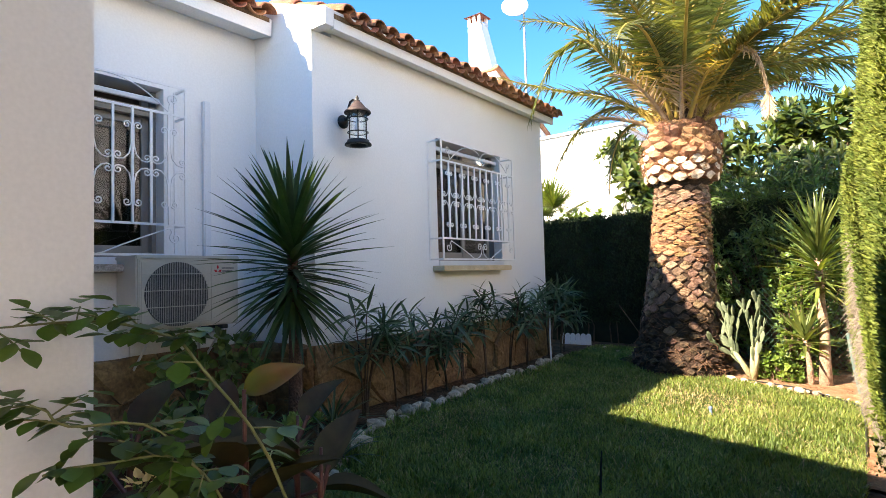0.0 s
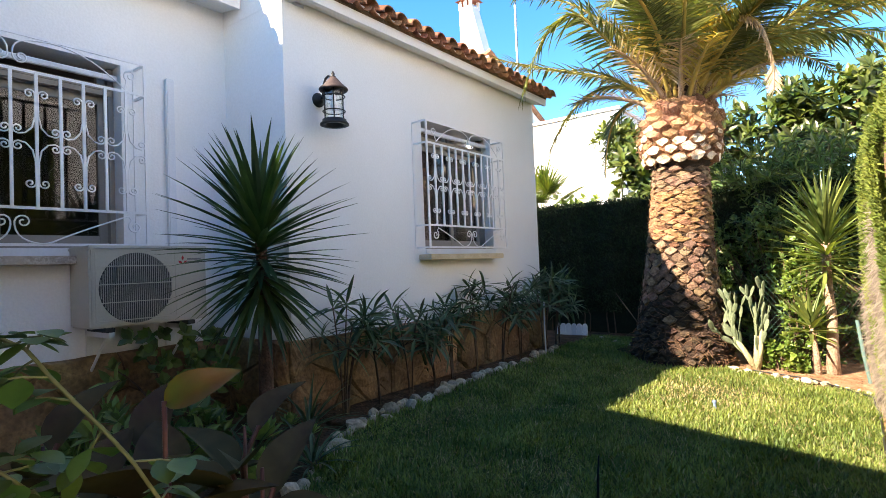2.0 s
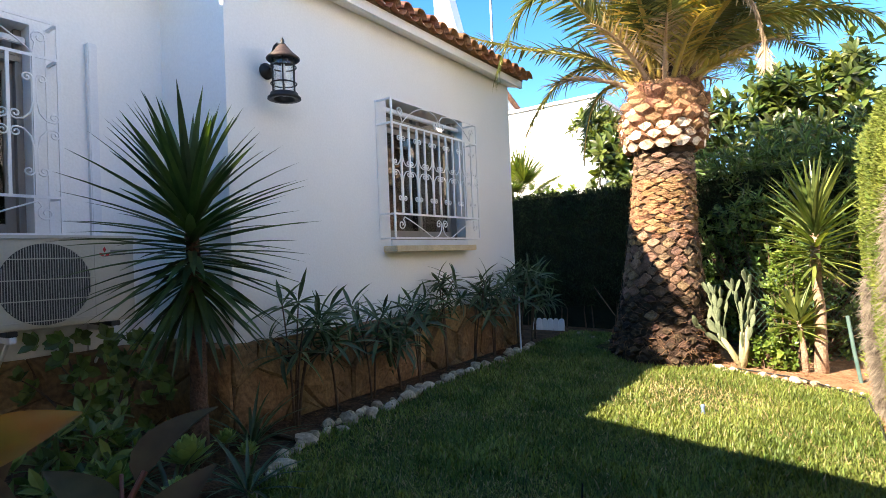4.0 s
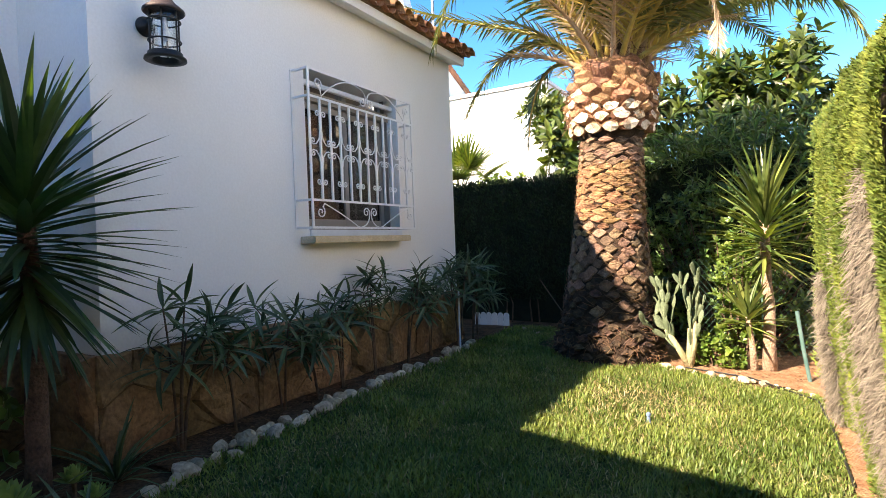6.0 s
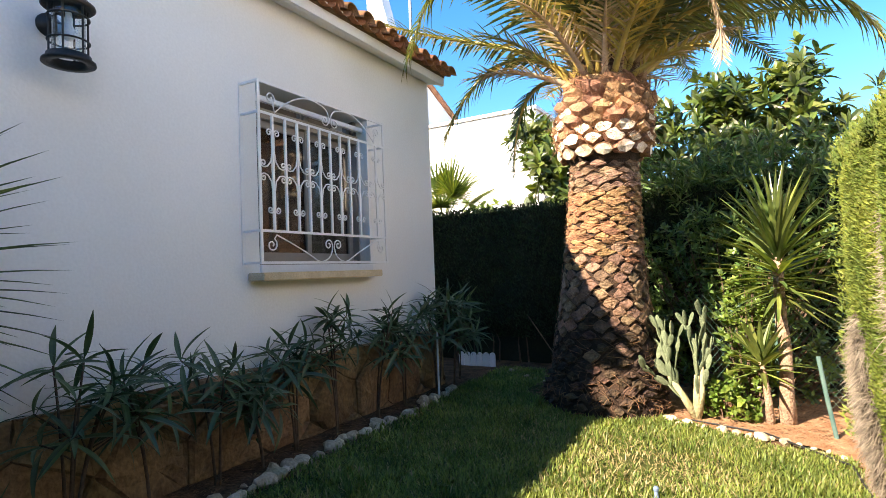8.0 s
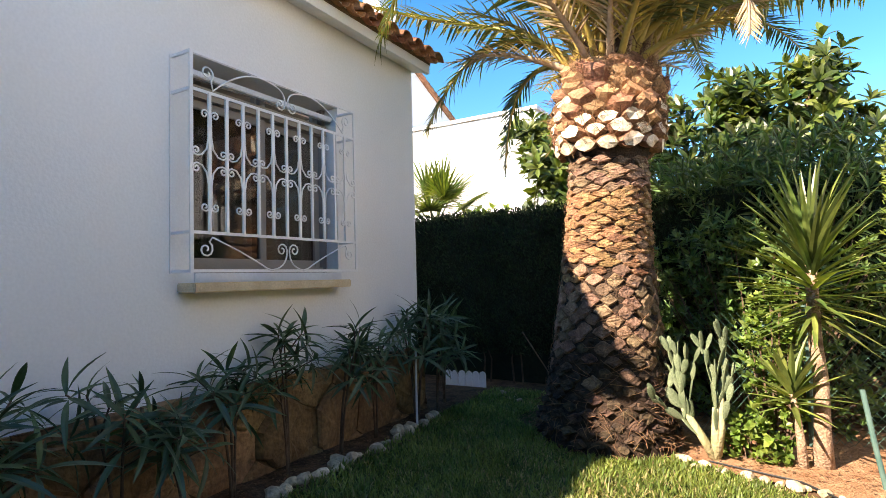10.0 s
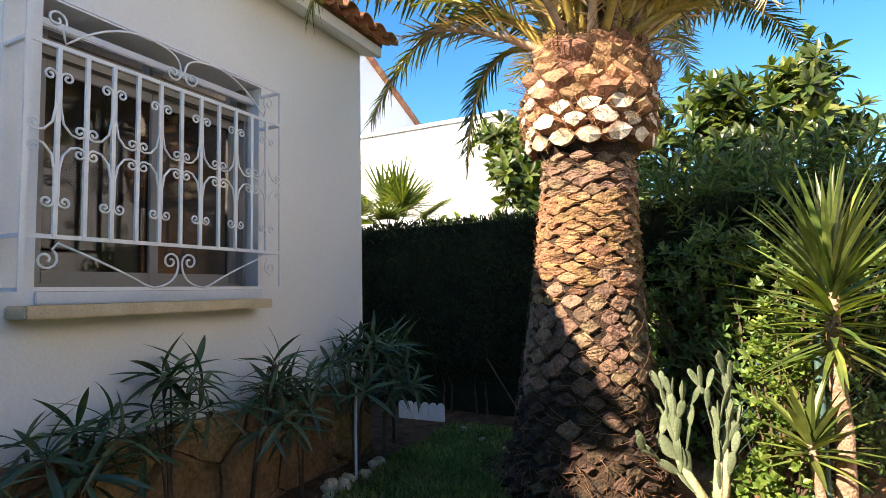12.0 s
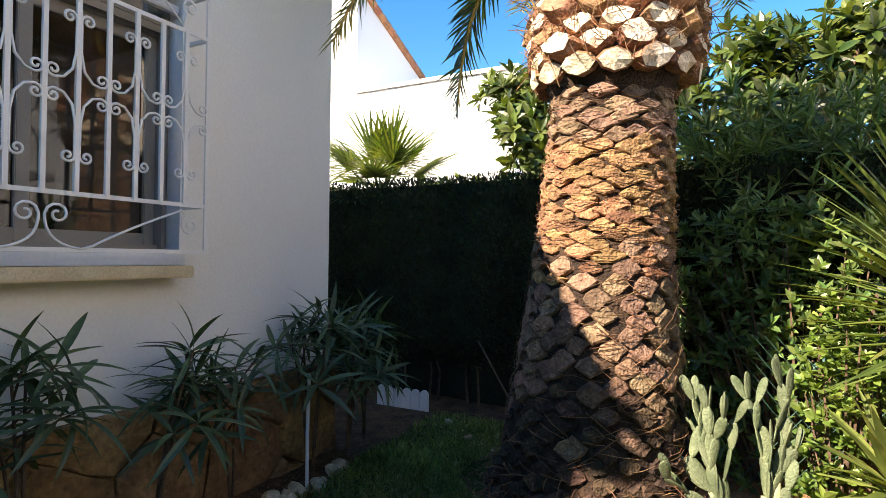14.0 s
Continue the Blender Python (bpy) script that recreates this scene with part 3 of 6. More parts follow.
def window(name, x, h, label, sill_mat):
    ya, yb, za, zb = h
    ob = thing(name, pose(0, 0, 0), label, "window", kind="structure")
    xf = x - 0.15  # front of the aluminium frame
    rv = Mesh()
    for q in ((ya, ya + 0.004, za, zb), (yb - 0.004, yb, za, zb)):
        rv.box(x - 0.27, q[0], q[2], x - 0.001, q[1], q[3])
    part("window_reveal", rv, PLASTER, ob)
    sb = Mesh().box(x - 0.10, ya + 0.01, zb - 0.125, x - 0.055, yb - 0.01, zb - 0.08, bevel=0.006)
    part("shutter_box", sb, PVC, ob, "white edge of the roller shutter box")
    st = Mesh()
    for i in range(2):
        st.box(x - 0.125, ya + 0.03, zb - 0.16 - 0.045 * (i + 1), x - 0.11, yb - 0.03, zb - 0.164 - 0.045 * i)
    part("roller_shutter", st, SHUTTER, ob, "rolled-up brown shutter slats")
    fr = Mesh()
    w = 0.05
    for q in ((ya, ya + w, za, zb), (yb - w, yb, za, zb), (ya + w, yb - w, za, za + w), (ya + w, yb - w, zb - w - 0.2, zb - 0.2)):
        fr.box(xf - 0.07, q[0], q[2], xf, q[1], q[3], bevel=0.004)
    for q in (ya + w, yb - w):
        fr.box(xf, q - 0.008, za, xf + 0.035, q + 0.008, zb - 0.2)
    part("window_frame", fr, ALU, ob)
    ym = (ya + yb) / 2
    for i, (a, b2, xx) in enumerate(((ya + w, ym + 0.04, xf - 0.035), (ym - 0.04, yb - w, xf - 0.068))):
        sa = Mesh()
        t = 0.062
        for q in ((a, a + t, za + w, zb - w), (b2 - t, b2, za + w, zb - w), (a + t, b2 - t, za + w, za + w + t), (a + t, b2 - t, zb - w - t - 0.2, zb - w - 0.2)):
            sa.box(xx - 0.028, q[0], q[2], xx + 0.024, q[1], q[3], bevel=0.004)
        sash = part("sash", sa, ALU, ob)
        part("pane", Mesh().box(xx - 0.004, a + t - 0.005, za + w + t - 0.005, xx + 0.002, b2 - t + 0.005, zb - w - t - 0.195), PANE, sash)
    part("track", Mesh().box(xf - 0.07, ya + 0.005, za - 0.062, x + 0.02, yb - 0.005, za, bevel=0.004), PVC, ob, "pale lower shutter track")
    part("window_sill", Mesh().box(x - 0.10, ya - 0.115, za - 0.128, x + 0.175, yb - 0.06, za - 0.064, bevel=0.008), sill_mat, ob)
    return ob


w2 = window("window_1", WX2, H2, "grey aluminium sliding window with white scrolled iron bars", SILL)
grille(4.815, 6.43, 1.48, 2.88, WX2 + 0.20, WX2, 11, w2)
w1 = window("window_2", WX1, H1, "grey aluminium sliding window with white scrolled iron bars", GRANITE)
grille(0.43, 2.252, 1.535, 3.03, WX1 + 0.19, WX1, 11, w1)

# ---------------------------------------------------------------- porch pillar and roof over the start of the walk
single("pillar", Mesh().box(-1.86, -0.05, -0.3, -1.44, 0.41, 3.05, bevel=0.012), PILLAR_M, "cream plastered square porch pillar", "pillar", kind="structure")
# unseen roof, its front edge shaped to cast the lawn's near shadow
pr = Mesh()
pr.add([(x, y, z - d) for d in (0.0, 0.2) for x, y, z in ((-4.3, -6, 3.58), (2.6, -6, 2.75), (2.6, 0.08, 2.75), (-4.3, 0.41, 3.58))],
       [(0, 1, 2, 3), (7, 6, 5, 4), (0, 4, 5, 1), (1, 5, 6, 2), (2, 6, 7, 3), (3, 7, 4, 0)])
single("porch_roof", pr, PLASTER, "white plastered porch roof, unseen, its edge shading the near lawn", "roof", kind="structure")

# ---------------------------------------------------------------- plinth backing
pb = Mesh()
pb.box(WX2, YC - 0.05, -0.3, WX2 + 0.035, YE + 0.04, 0.67)
pb.box(WX1, -0.5, -0.3, WX1 + 0.035, YC - 0.05, 0.67)
pb.box(WX1 + 0.035, YC - 0.05, -0.3, WX2, YC, 0.67)
plinth = single("plinth", pb, MORTAR, "brown rough flagstone cladding along the foot of the wall", "plinth", kind="structure")

# ---------------------------------------------------------------- wall lamp


def wall_lamp():
    ob = thing("wall_lamp", pose(WX2, 3.47, 2.625) @ Matrix.Scale(0.95, 4), "black lantern wall lamp with a bronze conical hood and clear glass", "lamp")
    cx = 0.235
    bp = Mesh().lathe([(0.0, -0.03), (0.062, -0.03), (0.070, -0.022), (0.070, -0.006), (0.045, 0.0), (0.03, 0.03), (0.0, 0.03)], 20)
    b = part("backplate", bp, BLACK_IRON, ob, smooth=True)
    b.matrix_basis = pose(0.03, 0, 0.23, 0, 90, 0)
    arm = Mesh().tube([(0.04, 0, 0.23), (0.08, 0, 0.25), (0.10, 0, 0.31), (0.105, 0, 0.37), (0.13, 0, 0.415), (0.17, 0, 0.43), (0.20, 0, 0.415), (cx, 0, 0.40)], 0.012, 8)
    part("arm", arm, BLACK_IRON, ob, smooth=True)
    hood = Mesh().lathe([(0.0, 0.40), (0.030, 0.40), (0.045, 0.385), (0.085, 0.335), (0.135, 0.292), (0.138, 0.280), (0.128, 0.270), (0.115, 0.275), (0.0, 0.30)], 32, at=(cx, 0, 0))
    part("hood", hood, BRONZE, ob, "bronze conical hood", smooth=True)
    fin = Mesh().lathe([(0.0, 0.395), (0.022, 0.395), (0.028, 0.41), (0.012, 0.42), (0.018, 0.435), (0.010, 0.452), (0.0, 0.472)], 14, at=(cx, 0, 0))
    part("finial", fin, BLACK_IRON, ob, smooth=True)
    part("glass", Mesh().lathe([(0.083, 0.0), (0.083, 0.28), (0.081, 0.28), (0.081, 0.0), (0.083, 0.0)], 28, at=(cx, 0, 0), caps=False), LAMP_GLASS, ob, "clear glass cylinder").visible_shadow = False
    for k in range(6):
        a = math.pi * k / 3 + 0.3
        part("upright", Mesh().tube([(cx + 0.098 * math.cos(a), 0.098 * math.sin(a), z) for z in (-0.01, 0.285)], 0.006, 6), BLACK_IRON, ob)
    for z in (0.075, 0.215):
        part("hoop", Mesh().tube([(cx + 0.104 * math.cos(2 * math.pi * k / 28), 0.104 * math.sin(2 * math.pi * k / 28), z) for k in range(29)], 0.006, 6), BLACK_IRON, ob, smooth=True)
    part("base_ring", Mesh().lathe([(0.085, -0.005), (0.112, -0.005), (0.115, -0.025), (0.135, -0.040), (0.137, -0.055), (0.09, -0.055), (0.085, -0.04), (0.085, -0.005)], 32, at=(cx, 0, 0), caps=False), BLACK_IRON, ob, smooth=True)
    part("bulb", Mesh().lathe([(0.0, 0.08), (0.018, 0.085), (0.034, 0.11), (0.030, 0.15), (0.016, 0.19), (0.016, 0.25), (0.0, 0.25)], 16, at=(cx, 0, 0)), DISH, ob, "white light bulb", smooth=True)
    return ob


wall_lamp()

# ---------------------------------------------------------------- air conditioner


def air_conditioner():
    x1, y0, y1, z0, z1 = -4.24, 1.735, 2.63, 0.91, 1.515
    ob = thing("air_conditioner", pose(0, 0, 0), "beige outdoor air conditioner unit on wall brackets", "air conditioner")
    part("casing", Mesh().box(-4.615, y0, z0, x1, y1, z1, bevel=0.014), AC_M, ob)
    part("lid", Mesh().box(-4.62, y0 - 0.006, z1 - 0.028, x1 + 0.006, y1 + 0.006, z1 + 0.006, bevel=0.008), AC_M, ob)
    cy, cz, R = y0 + 0.325, (z0 + z1) / 2 - 0.015, 0.268
    part("front_panel", Mesh().box(x1, y0 + 0.02, z0 + 0.02, x1 + 0.006, y0 + 0.63, z1 - 0.035, bevel=0.002), AC_M, ob)
    well = Mesh().lathe([(0.0, 0.0), (R, 0.0), (R, 0.004), (0.0, 0.004)], 40)
    w = part("fan_well", well, AC_DARK, ob, "dark fan opening")
    w.matrix_basis = pose(x1 + 0.0065, cy, cz, 0, 90, 0)
    for k in range(5):
        bl = Mesh()
        a0 = 2 * math.pi * k / 5
        pts = [(0.0, math.cos(a0 + da) * rr, math.sin(a0 + da) * rr) for rr, da in ((0.06, 0), (0.24, 0.2), (0.24, 0.75), (0.06, 0.5))]
        bl.add([(x1 + 0.0125 + 0.004 * (i in (0, 1)), cy + p[1], cz + p[2]) for i, p in enumerate(pts)] + [(x1 + 0.0115, cy + p[1], cz + p[2]) for p in pts], [(0, 1, 2, 3), (7, 6, 5, 4), (0, 4, 5, 1), (1, 5, 6, 2), (2, 6, 7, 3), (3, 7, 4, 0)])
        part("fan_blade", bl, AC_DARK, ob)
    gr = Mesh()
    n = 40
    for i in range(n):
        y = cy - R - 0.02 + (2 * R + 0.04) * i / (n - 1)
        hh = R if abs(y - cy) >= R else math.sqrt(max(0.0, R * R - (y - cy) ** 2))
        if abs(y - cy) < R:
            gr.tube([(x1 + 0.024, y, cz - hh), (x1 + 0.024, y, cz + hh)], 0.0030, 4)
    part("fan_grille", gr, AC_WIRE, ob, "grey wire fan grille", kind="stuff")
    for zz in [z0 + 0.05 + 0.135 * i for i in range(5)]:
        part("cross_wire", Mesh().tube([(x1 + 0.028, y0 + 0.03, zz), (x1 + 0.028, y0 + 0.615, zz)], 0.0035, 5), AC_M, ob)
    for yy in (y0 + 0.03, y0 + 0.615):
        part("side_wire", Mesh().tube([(x1 + 0.028, yy, z0 + 0.05), (x1 + 0.028, yy, z1 - 0.05)], 0.0035, 5), AC_M, ob)
    # maker's mark as three plain red lozenges and two grey bars
    my, mz, s = y0 + 0.69, z1 - 0.115, 0.021
    for dy, dz, up in ((0, s, True), (-s * 0.95, -s * 0.6, False), (s * 0.95, -s * 0.6, False)):
        q = [(0, -s), (s * 0.55, 0), (0, s), (-s * 0.55, 0)]
        if not up:
            an = math.radians(60 if dy < 0 else -60)
            q = [(a * math.cos(an) - b * math.sin(an), a * math.sin(an) + b * math.cos(an)) for a, b in q]
        part("mark", Mesh().add([(x1 + 0.0035, my + dy + a, mz + dz + b) for a, b in q], [(0, 1, 2, 3)]), RED, ob, "red lozenge of the maker's mark")
    for zz, ww in ((mz + 0.012, 0.115), (mz - 0.014, 0.10)):
        part("lettering", Mesh().box(x1, my + 0.04, zz - 0.007, x1 + 0.0035, my + 0.04 + ww, zz + 0.007), GREYINK, ob, "grey illegible lettering bar")
    for yy in (y0 + 0.13, y1 - 0.15):
        part("foot", Mesh().box(-4.58, yy - 0.03, z0 - 0.035, x1 + 0.02, yy + 0.03, z0, bevel=0.004), BLACK, ob)
        br = Mesh().box(WX1, yy - 0.02, z0 - 0.075, x1 + 0.03, yy + 0.02, z0 - 0.035)
        br.box(WX1, yy - 0.02, z0 - 0.40, WX1 + 0.03, yy + 0.02, z0 - 0.03)
        br.tube([(x1 - 0.05, yy, z0 - 0.06), (WX1 + 0.02, yy, z0 - 0.37)], 0.012, 6)
        part("bracket", br, WHITE_METAL, ob)
    return ob


air_conditioner()
cd = Mesh().box(WX1, 2.50, 0.95, WX1 + 0.055, 2.57, 3.02, bevel=0.008)
single("pipe_duct", cd, PVC, "white plastic pipe duct on the wall above the unit", "duct")

# ---------------------------------------------------------------- chimney, mast and neighbouring houses


def chimney():
    ob = thing("chimney", pose(-10.29, 16.0, 8.24) @ Matrix.Scale(0.82, 4), "white plastered chimney with a small tiled cap", "chimney")
    b = Mesh()
    b.add([(-0.32, -0.3, -0.9), (1.1, -0.3, -0.9), (1.1, 0.3, -0.9), (-0.32, 0.3, -0.9), (-0.32, -0.3, 2.3), (0.3, -0.3, 2.3), (0.3, 0.3, 2.3), (-0.32, 0.3, 2.3)],
          [(3, 2, 1, 0), (4, 5, 6, 7), (0, 1, 5, 4), (1, 2, 6, 5), (2, 3, 7, 6), (3, 0, 4, 7)])
    part("shaft", b, PLASTER, ob)
    hd = Mesh().box(-0.34, -0.32, 2.3, 0.32, 0.32, 2.36)
    for sx in (-1, 0, 1):
        for sy in (-0.28, 0.28):
            hd.box(sx * 0.26 - 0.06, sy - 0.04, 2.36, sx * 0.26 + 0.06, sy + 0.04, 2.66)
    part("vent_head", hd, PLASTER, ob)
    cp = Mesh().add([(-0.44, -0.42, 2.66), (0.44, -0.42, 2.66), (0.44, 0.42, 2.66), (-0.44, 0.42, 2.66), (-0.1, 0, 2.86), (0.1, 0, 2.86)], [(3, 2, 1, 0), (0, 1, 5, 4), (1, 2, 5), (2, 3, 4, 5), (3, 0, 4)])
    part("cap", cp, TILE, ob, "terracotta tiled cap")
    return ob


chimney()
ms = thing("antenna_mast", pose(-4.03, 7.86, 2.9), "galvanised antenna mast on the end wall with a white satellite dish", "antenna")
part("mast", Mesh().tube([(0, 0, 0), (0, 0, 3.4)], 0.021, 8), STEEL, ms)
for z in (0.15, 0.75):
    part("wall_bracket", Mesh().box(-0.03, -0.12, z - 0.02, 0.03, 0.025, z + 0.02), STEEL, ms)
dd = part("dish", Mesh().lathe([(0.0, 0.0), (0.12, 0.02), (0.22, 0.06), (0.225, 0.05), (0.12, 0.008), (0.0, -0.015)], 24), DISH, ms, "white satellite dish", smooth=True)
dd.matrix_basis = pose(-0.12, -0.08, 2.85, 70, 0, 30)


def neighbour():
    ob = thing("neighbour_house", pose(0, 0, 0), "white flat-roofed neighbouring house in full sun", "house")
    part("wall", Mesh().box(-9.0, 15, -0.3, -4.9, 22, 5.36, bevel=0.03), PLASTER, ob)
    part("parapet", Mesh().box(-9.0, 14.94, 5.36, -4.86, 22.05, 5.44), PLASTER, ob)
    part("side_wall", Mesh().box(-4.9, 15.6, -0.3, -3.4, 22, 4.3), PLASTER, ob, "grey shaded lower side wall")
    part("side_parapet", Mesh().box(-4.9, 15.5, 4.3, -3.3, 22, 4.42), TILE, ob, "tiled edge of the lower wing")
    ob2 = thing("gabled_house", pose(0, 0, 0), "tall white house with a sloping terracotta tiled roof", "house")
    b = Mesh()
    prof = [(15.06, -0.3), (20.2, -0.3), (20.2, 5.68), (15.06, 7.98)]
    k = len(prof)
    b.add([(x, y, z) for x in (-9.0, -14) for y, z in prof], [tuple(range(k)), tuple(range(k, 2 * k))[::-1]] + [((i + 1) % k, i, k + i, k + (i + 1) % k) for i in range(k)])
    part("wall", b, PLASTER, ob2)
    for i in range(24):
        f, g2 = i / 24, (i + 1.15) / 24
        t = Mesh().tube([(-8.95, 20.3 - 5.3 * f, 5.68 + 2.37 * f), (-8.95, 20.3 - 5.3 * g2, 5.67 + 2.37 * g2)], [0.10, 0.08], 8)
        part("verge_tile", t, TILE, ob2)
    q = [(-8.93, 20.3, 5.62), (-8.93, 15.0, 7.99), (-14.2, 15.0, 7.99), (-14.2, 20.3, 5.62)]
    rf = Mesh().add([(x, y, z + d) for d in (0.0, 0.07) for x, y, z in q], [(3, 2, 1, 0), (4, 5, 6, 7), (0, 1, 5, 4), (1, 2, 6, 5), (2, 3, 7, 6), (3, 0, 4, 7)])
    part("roof", rf, TILE, ob2)


neighbour()
# unseen: a wall beyond the hedge added to bounce sun, one behind the camera
single("bounce_wall_east", Mesh().box(5.0, -8, -0.5, 5.3, 14, 6.0), PLASTER, "unseen plain white wall added to bounce sunlight at the house", "wall", kind="structure")
single("garden_wall_south", Mesh().box(-4.6, -6.2, -0.5, 5.0, -6.0, 3.0), PLASTER, "plain white wall behind the porch", "wall", kind="structure")

# ---------------------------------------------------------------- the date palm
PX, PY = -1.68, 7.68


def palm_radius(z):
    pts = [(-0.2, 0.64), (0.1, 0.57), (0.35, 0.52), (0.8, 0.46), (1.3, 0.405), (1.9, 0.36), (2.4, 0.335), (2.46, 0.39), (2.6, 0.44), (2.8, 0.45), (3.05, 0.42), (3.3, 0.33), (3.6, 0.2)]
    for (a, ra), (b, rb) in zip(pts[:-1], pts[1:]):
        if z <= b:
            return ra + (rb - ra) * (z - a) / (b - a)
    return 0.2


def palm_x(z):
    return PX - 0.06 + 0.05 * z


def course(*pts):
    """A smooth line through a few places."""
    q = [Vector(p) for p in pts]
    q = [q[0] * 2 - q[1]] + q + [q[-1] * 2 - q[-2]]
    out = []
    for a, b, c, d in zip(q[:-3], q[1:-2], q[2:-1], q[3:]):
        for t in (0.0, 0.2, 0.4, 0.6, 0.8):
            out.append(0.5 * (2 * b + (c - a) * t + (2 * a - 5 * b + 4 * c - d) * t * t + (3 * b - a - 3 * c + d) * t ** 3))
    return out + [q[-2]]


def frond(parent, pts, slots, seed, leaflet=0.40, pitch=0.030, droop=0.25, bare=0.12, vee=0.9, lay=0.75):
    """A feather leaf along pts; slots: materials of stalk and leaflets."""
    rr = rng(seed)
    P = [Vector(p) for p in pts]
    seg = [(b - a).length for a, b in zip(P[:-1], P[1:])]
    L = sum(seg)
    n = int(L / pitch)
    stalk = Mesh().tube(P, [0.034 * (1 - 0.88 * i / (len(P) - 1)) + 0.002 for i in range(len(P))], 6)
    f = part("frond", stalk, slots[0], parent, smooth=True)
    pos, D, U, S = [], [], [], []
    for i in range(n):
        s = (i + 0.5) / n
        if s < bare:
            continue
        d, k = s * L, 0
        while k < len(seg) - 1 and d > seg[k]:
            d -= seg[k]
            k += 1
        t = (P[k + 1] - P[k]).normalized()
        p = P[k] + t * d
        side = t.cross(Vector((0, 0, 1)))
        side = side.normalized() if side.length > 0.05 else Vector((1, 0, 0))
        up = side.cross(t)
        ln = leaflet * (0.45 + 0.55 * math.sin(math.pi * min(1, 0.18 + 0.80 * s))) * (0.55 + 0.45 * min(1, (s - bare) * 6))
        for sg in (-1, 1):
            dd = side * sg * vee + t * lay + up * (0.25 + rr.normal(0, 0.12)) + Vector((rr.normal(0, 0.13), rr.normal(0, 0.13), -droop + rr.normal(0, 0.15)))
            pos.append(p), D.append(dd), U.append(up), S.append(ln * (0.9 + 0.2 * rr.random()))
    tv, tf = blade(1.0, 0.085, 0.13, 3, 0.5)
    part("leaf_blade", Mesh().many(tv, tf, pos, turns(D, None, np.array(U)), np.array(S)), slots[1], f, kind="stuff")
    return f


def arch(az, el, length, sag, n=14, z0=3.25, r0=0.16):
    """A frond's midrib that leaves the crown at bearing az and climb el (degrees) and sags."""
    a = radians(az)
    p = Vector((palm_x(z0) + r0 * math.cos(a), PY + r0 * math.sin(a), z0))
    out = [p.copy()]
    e = radians(el)
    for i in range(n):
        e -= radians(sag) / n * (0.4 + 1.3 * i / n)
        p = p + Vector((math.cos(a) * math.cos(e), math.sin(a) * math.cos(e), math.sin(e))) * (length / n)
        out.append(p.copy())
    return out


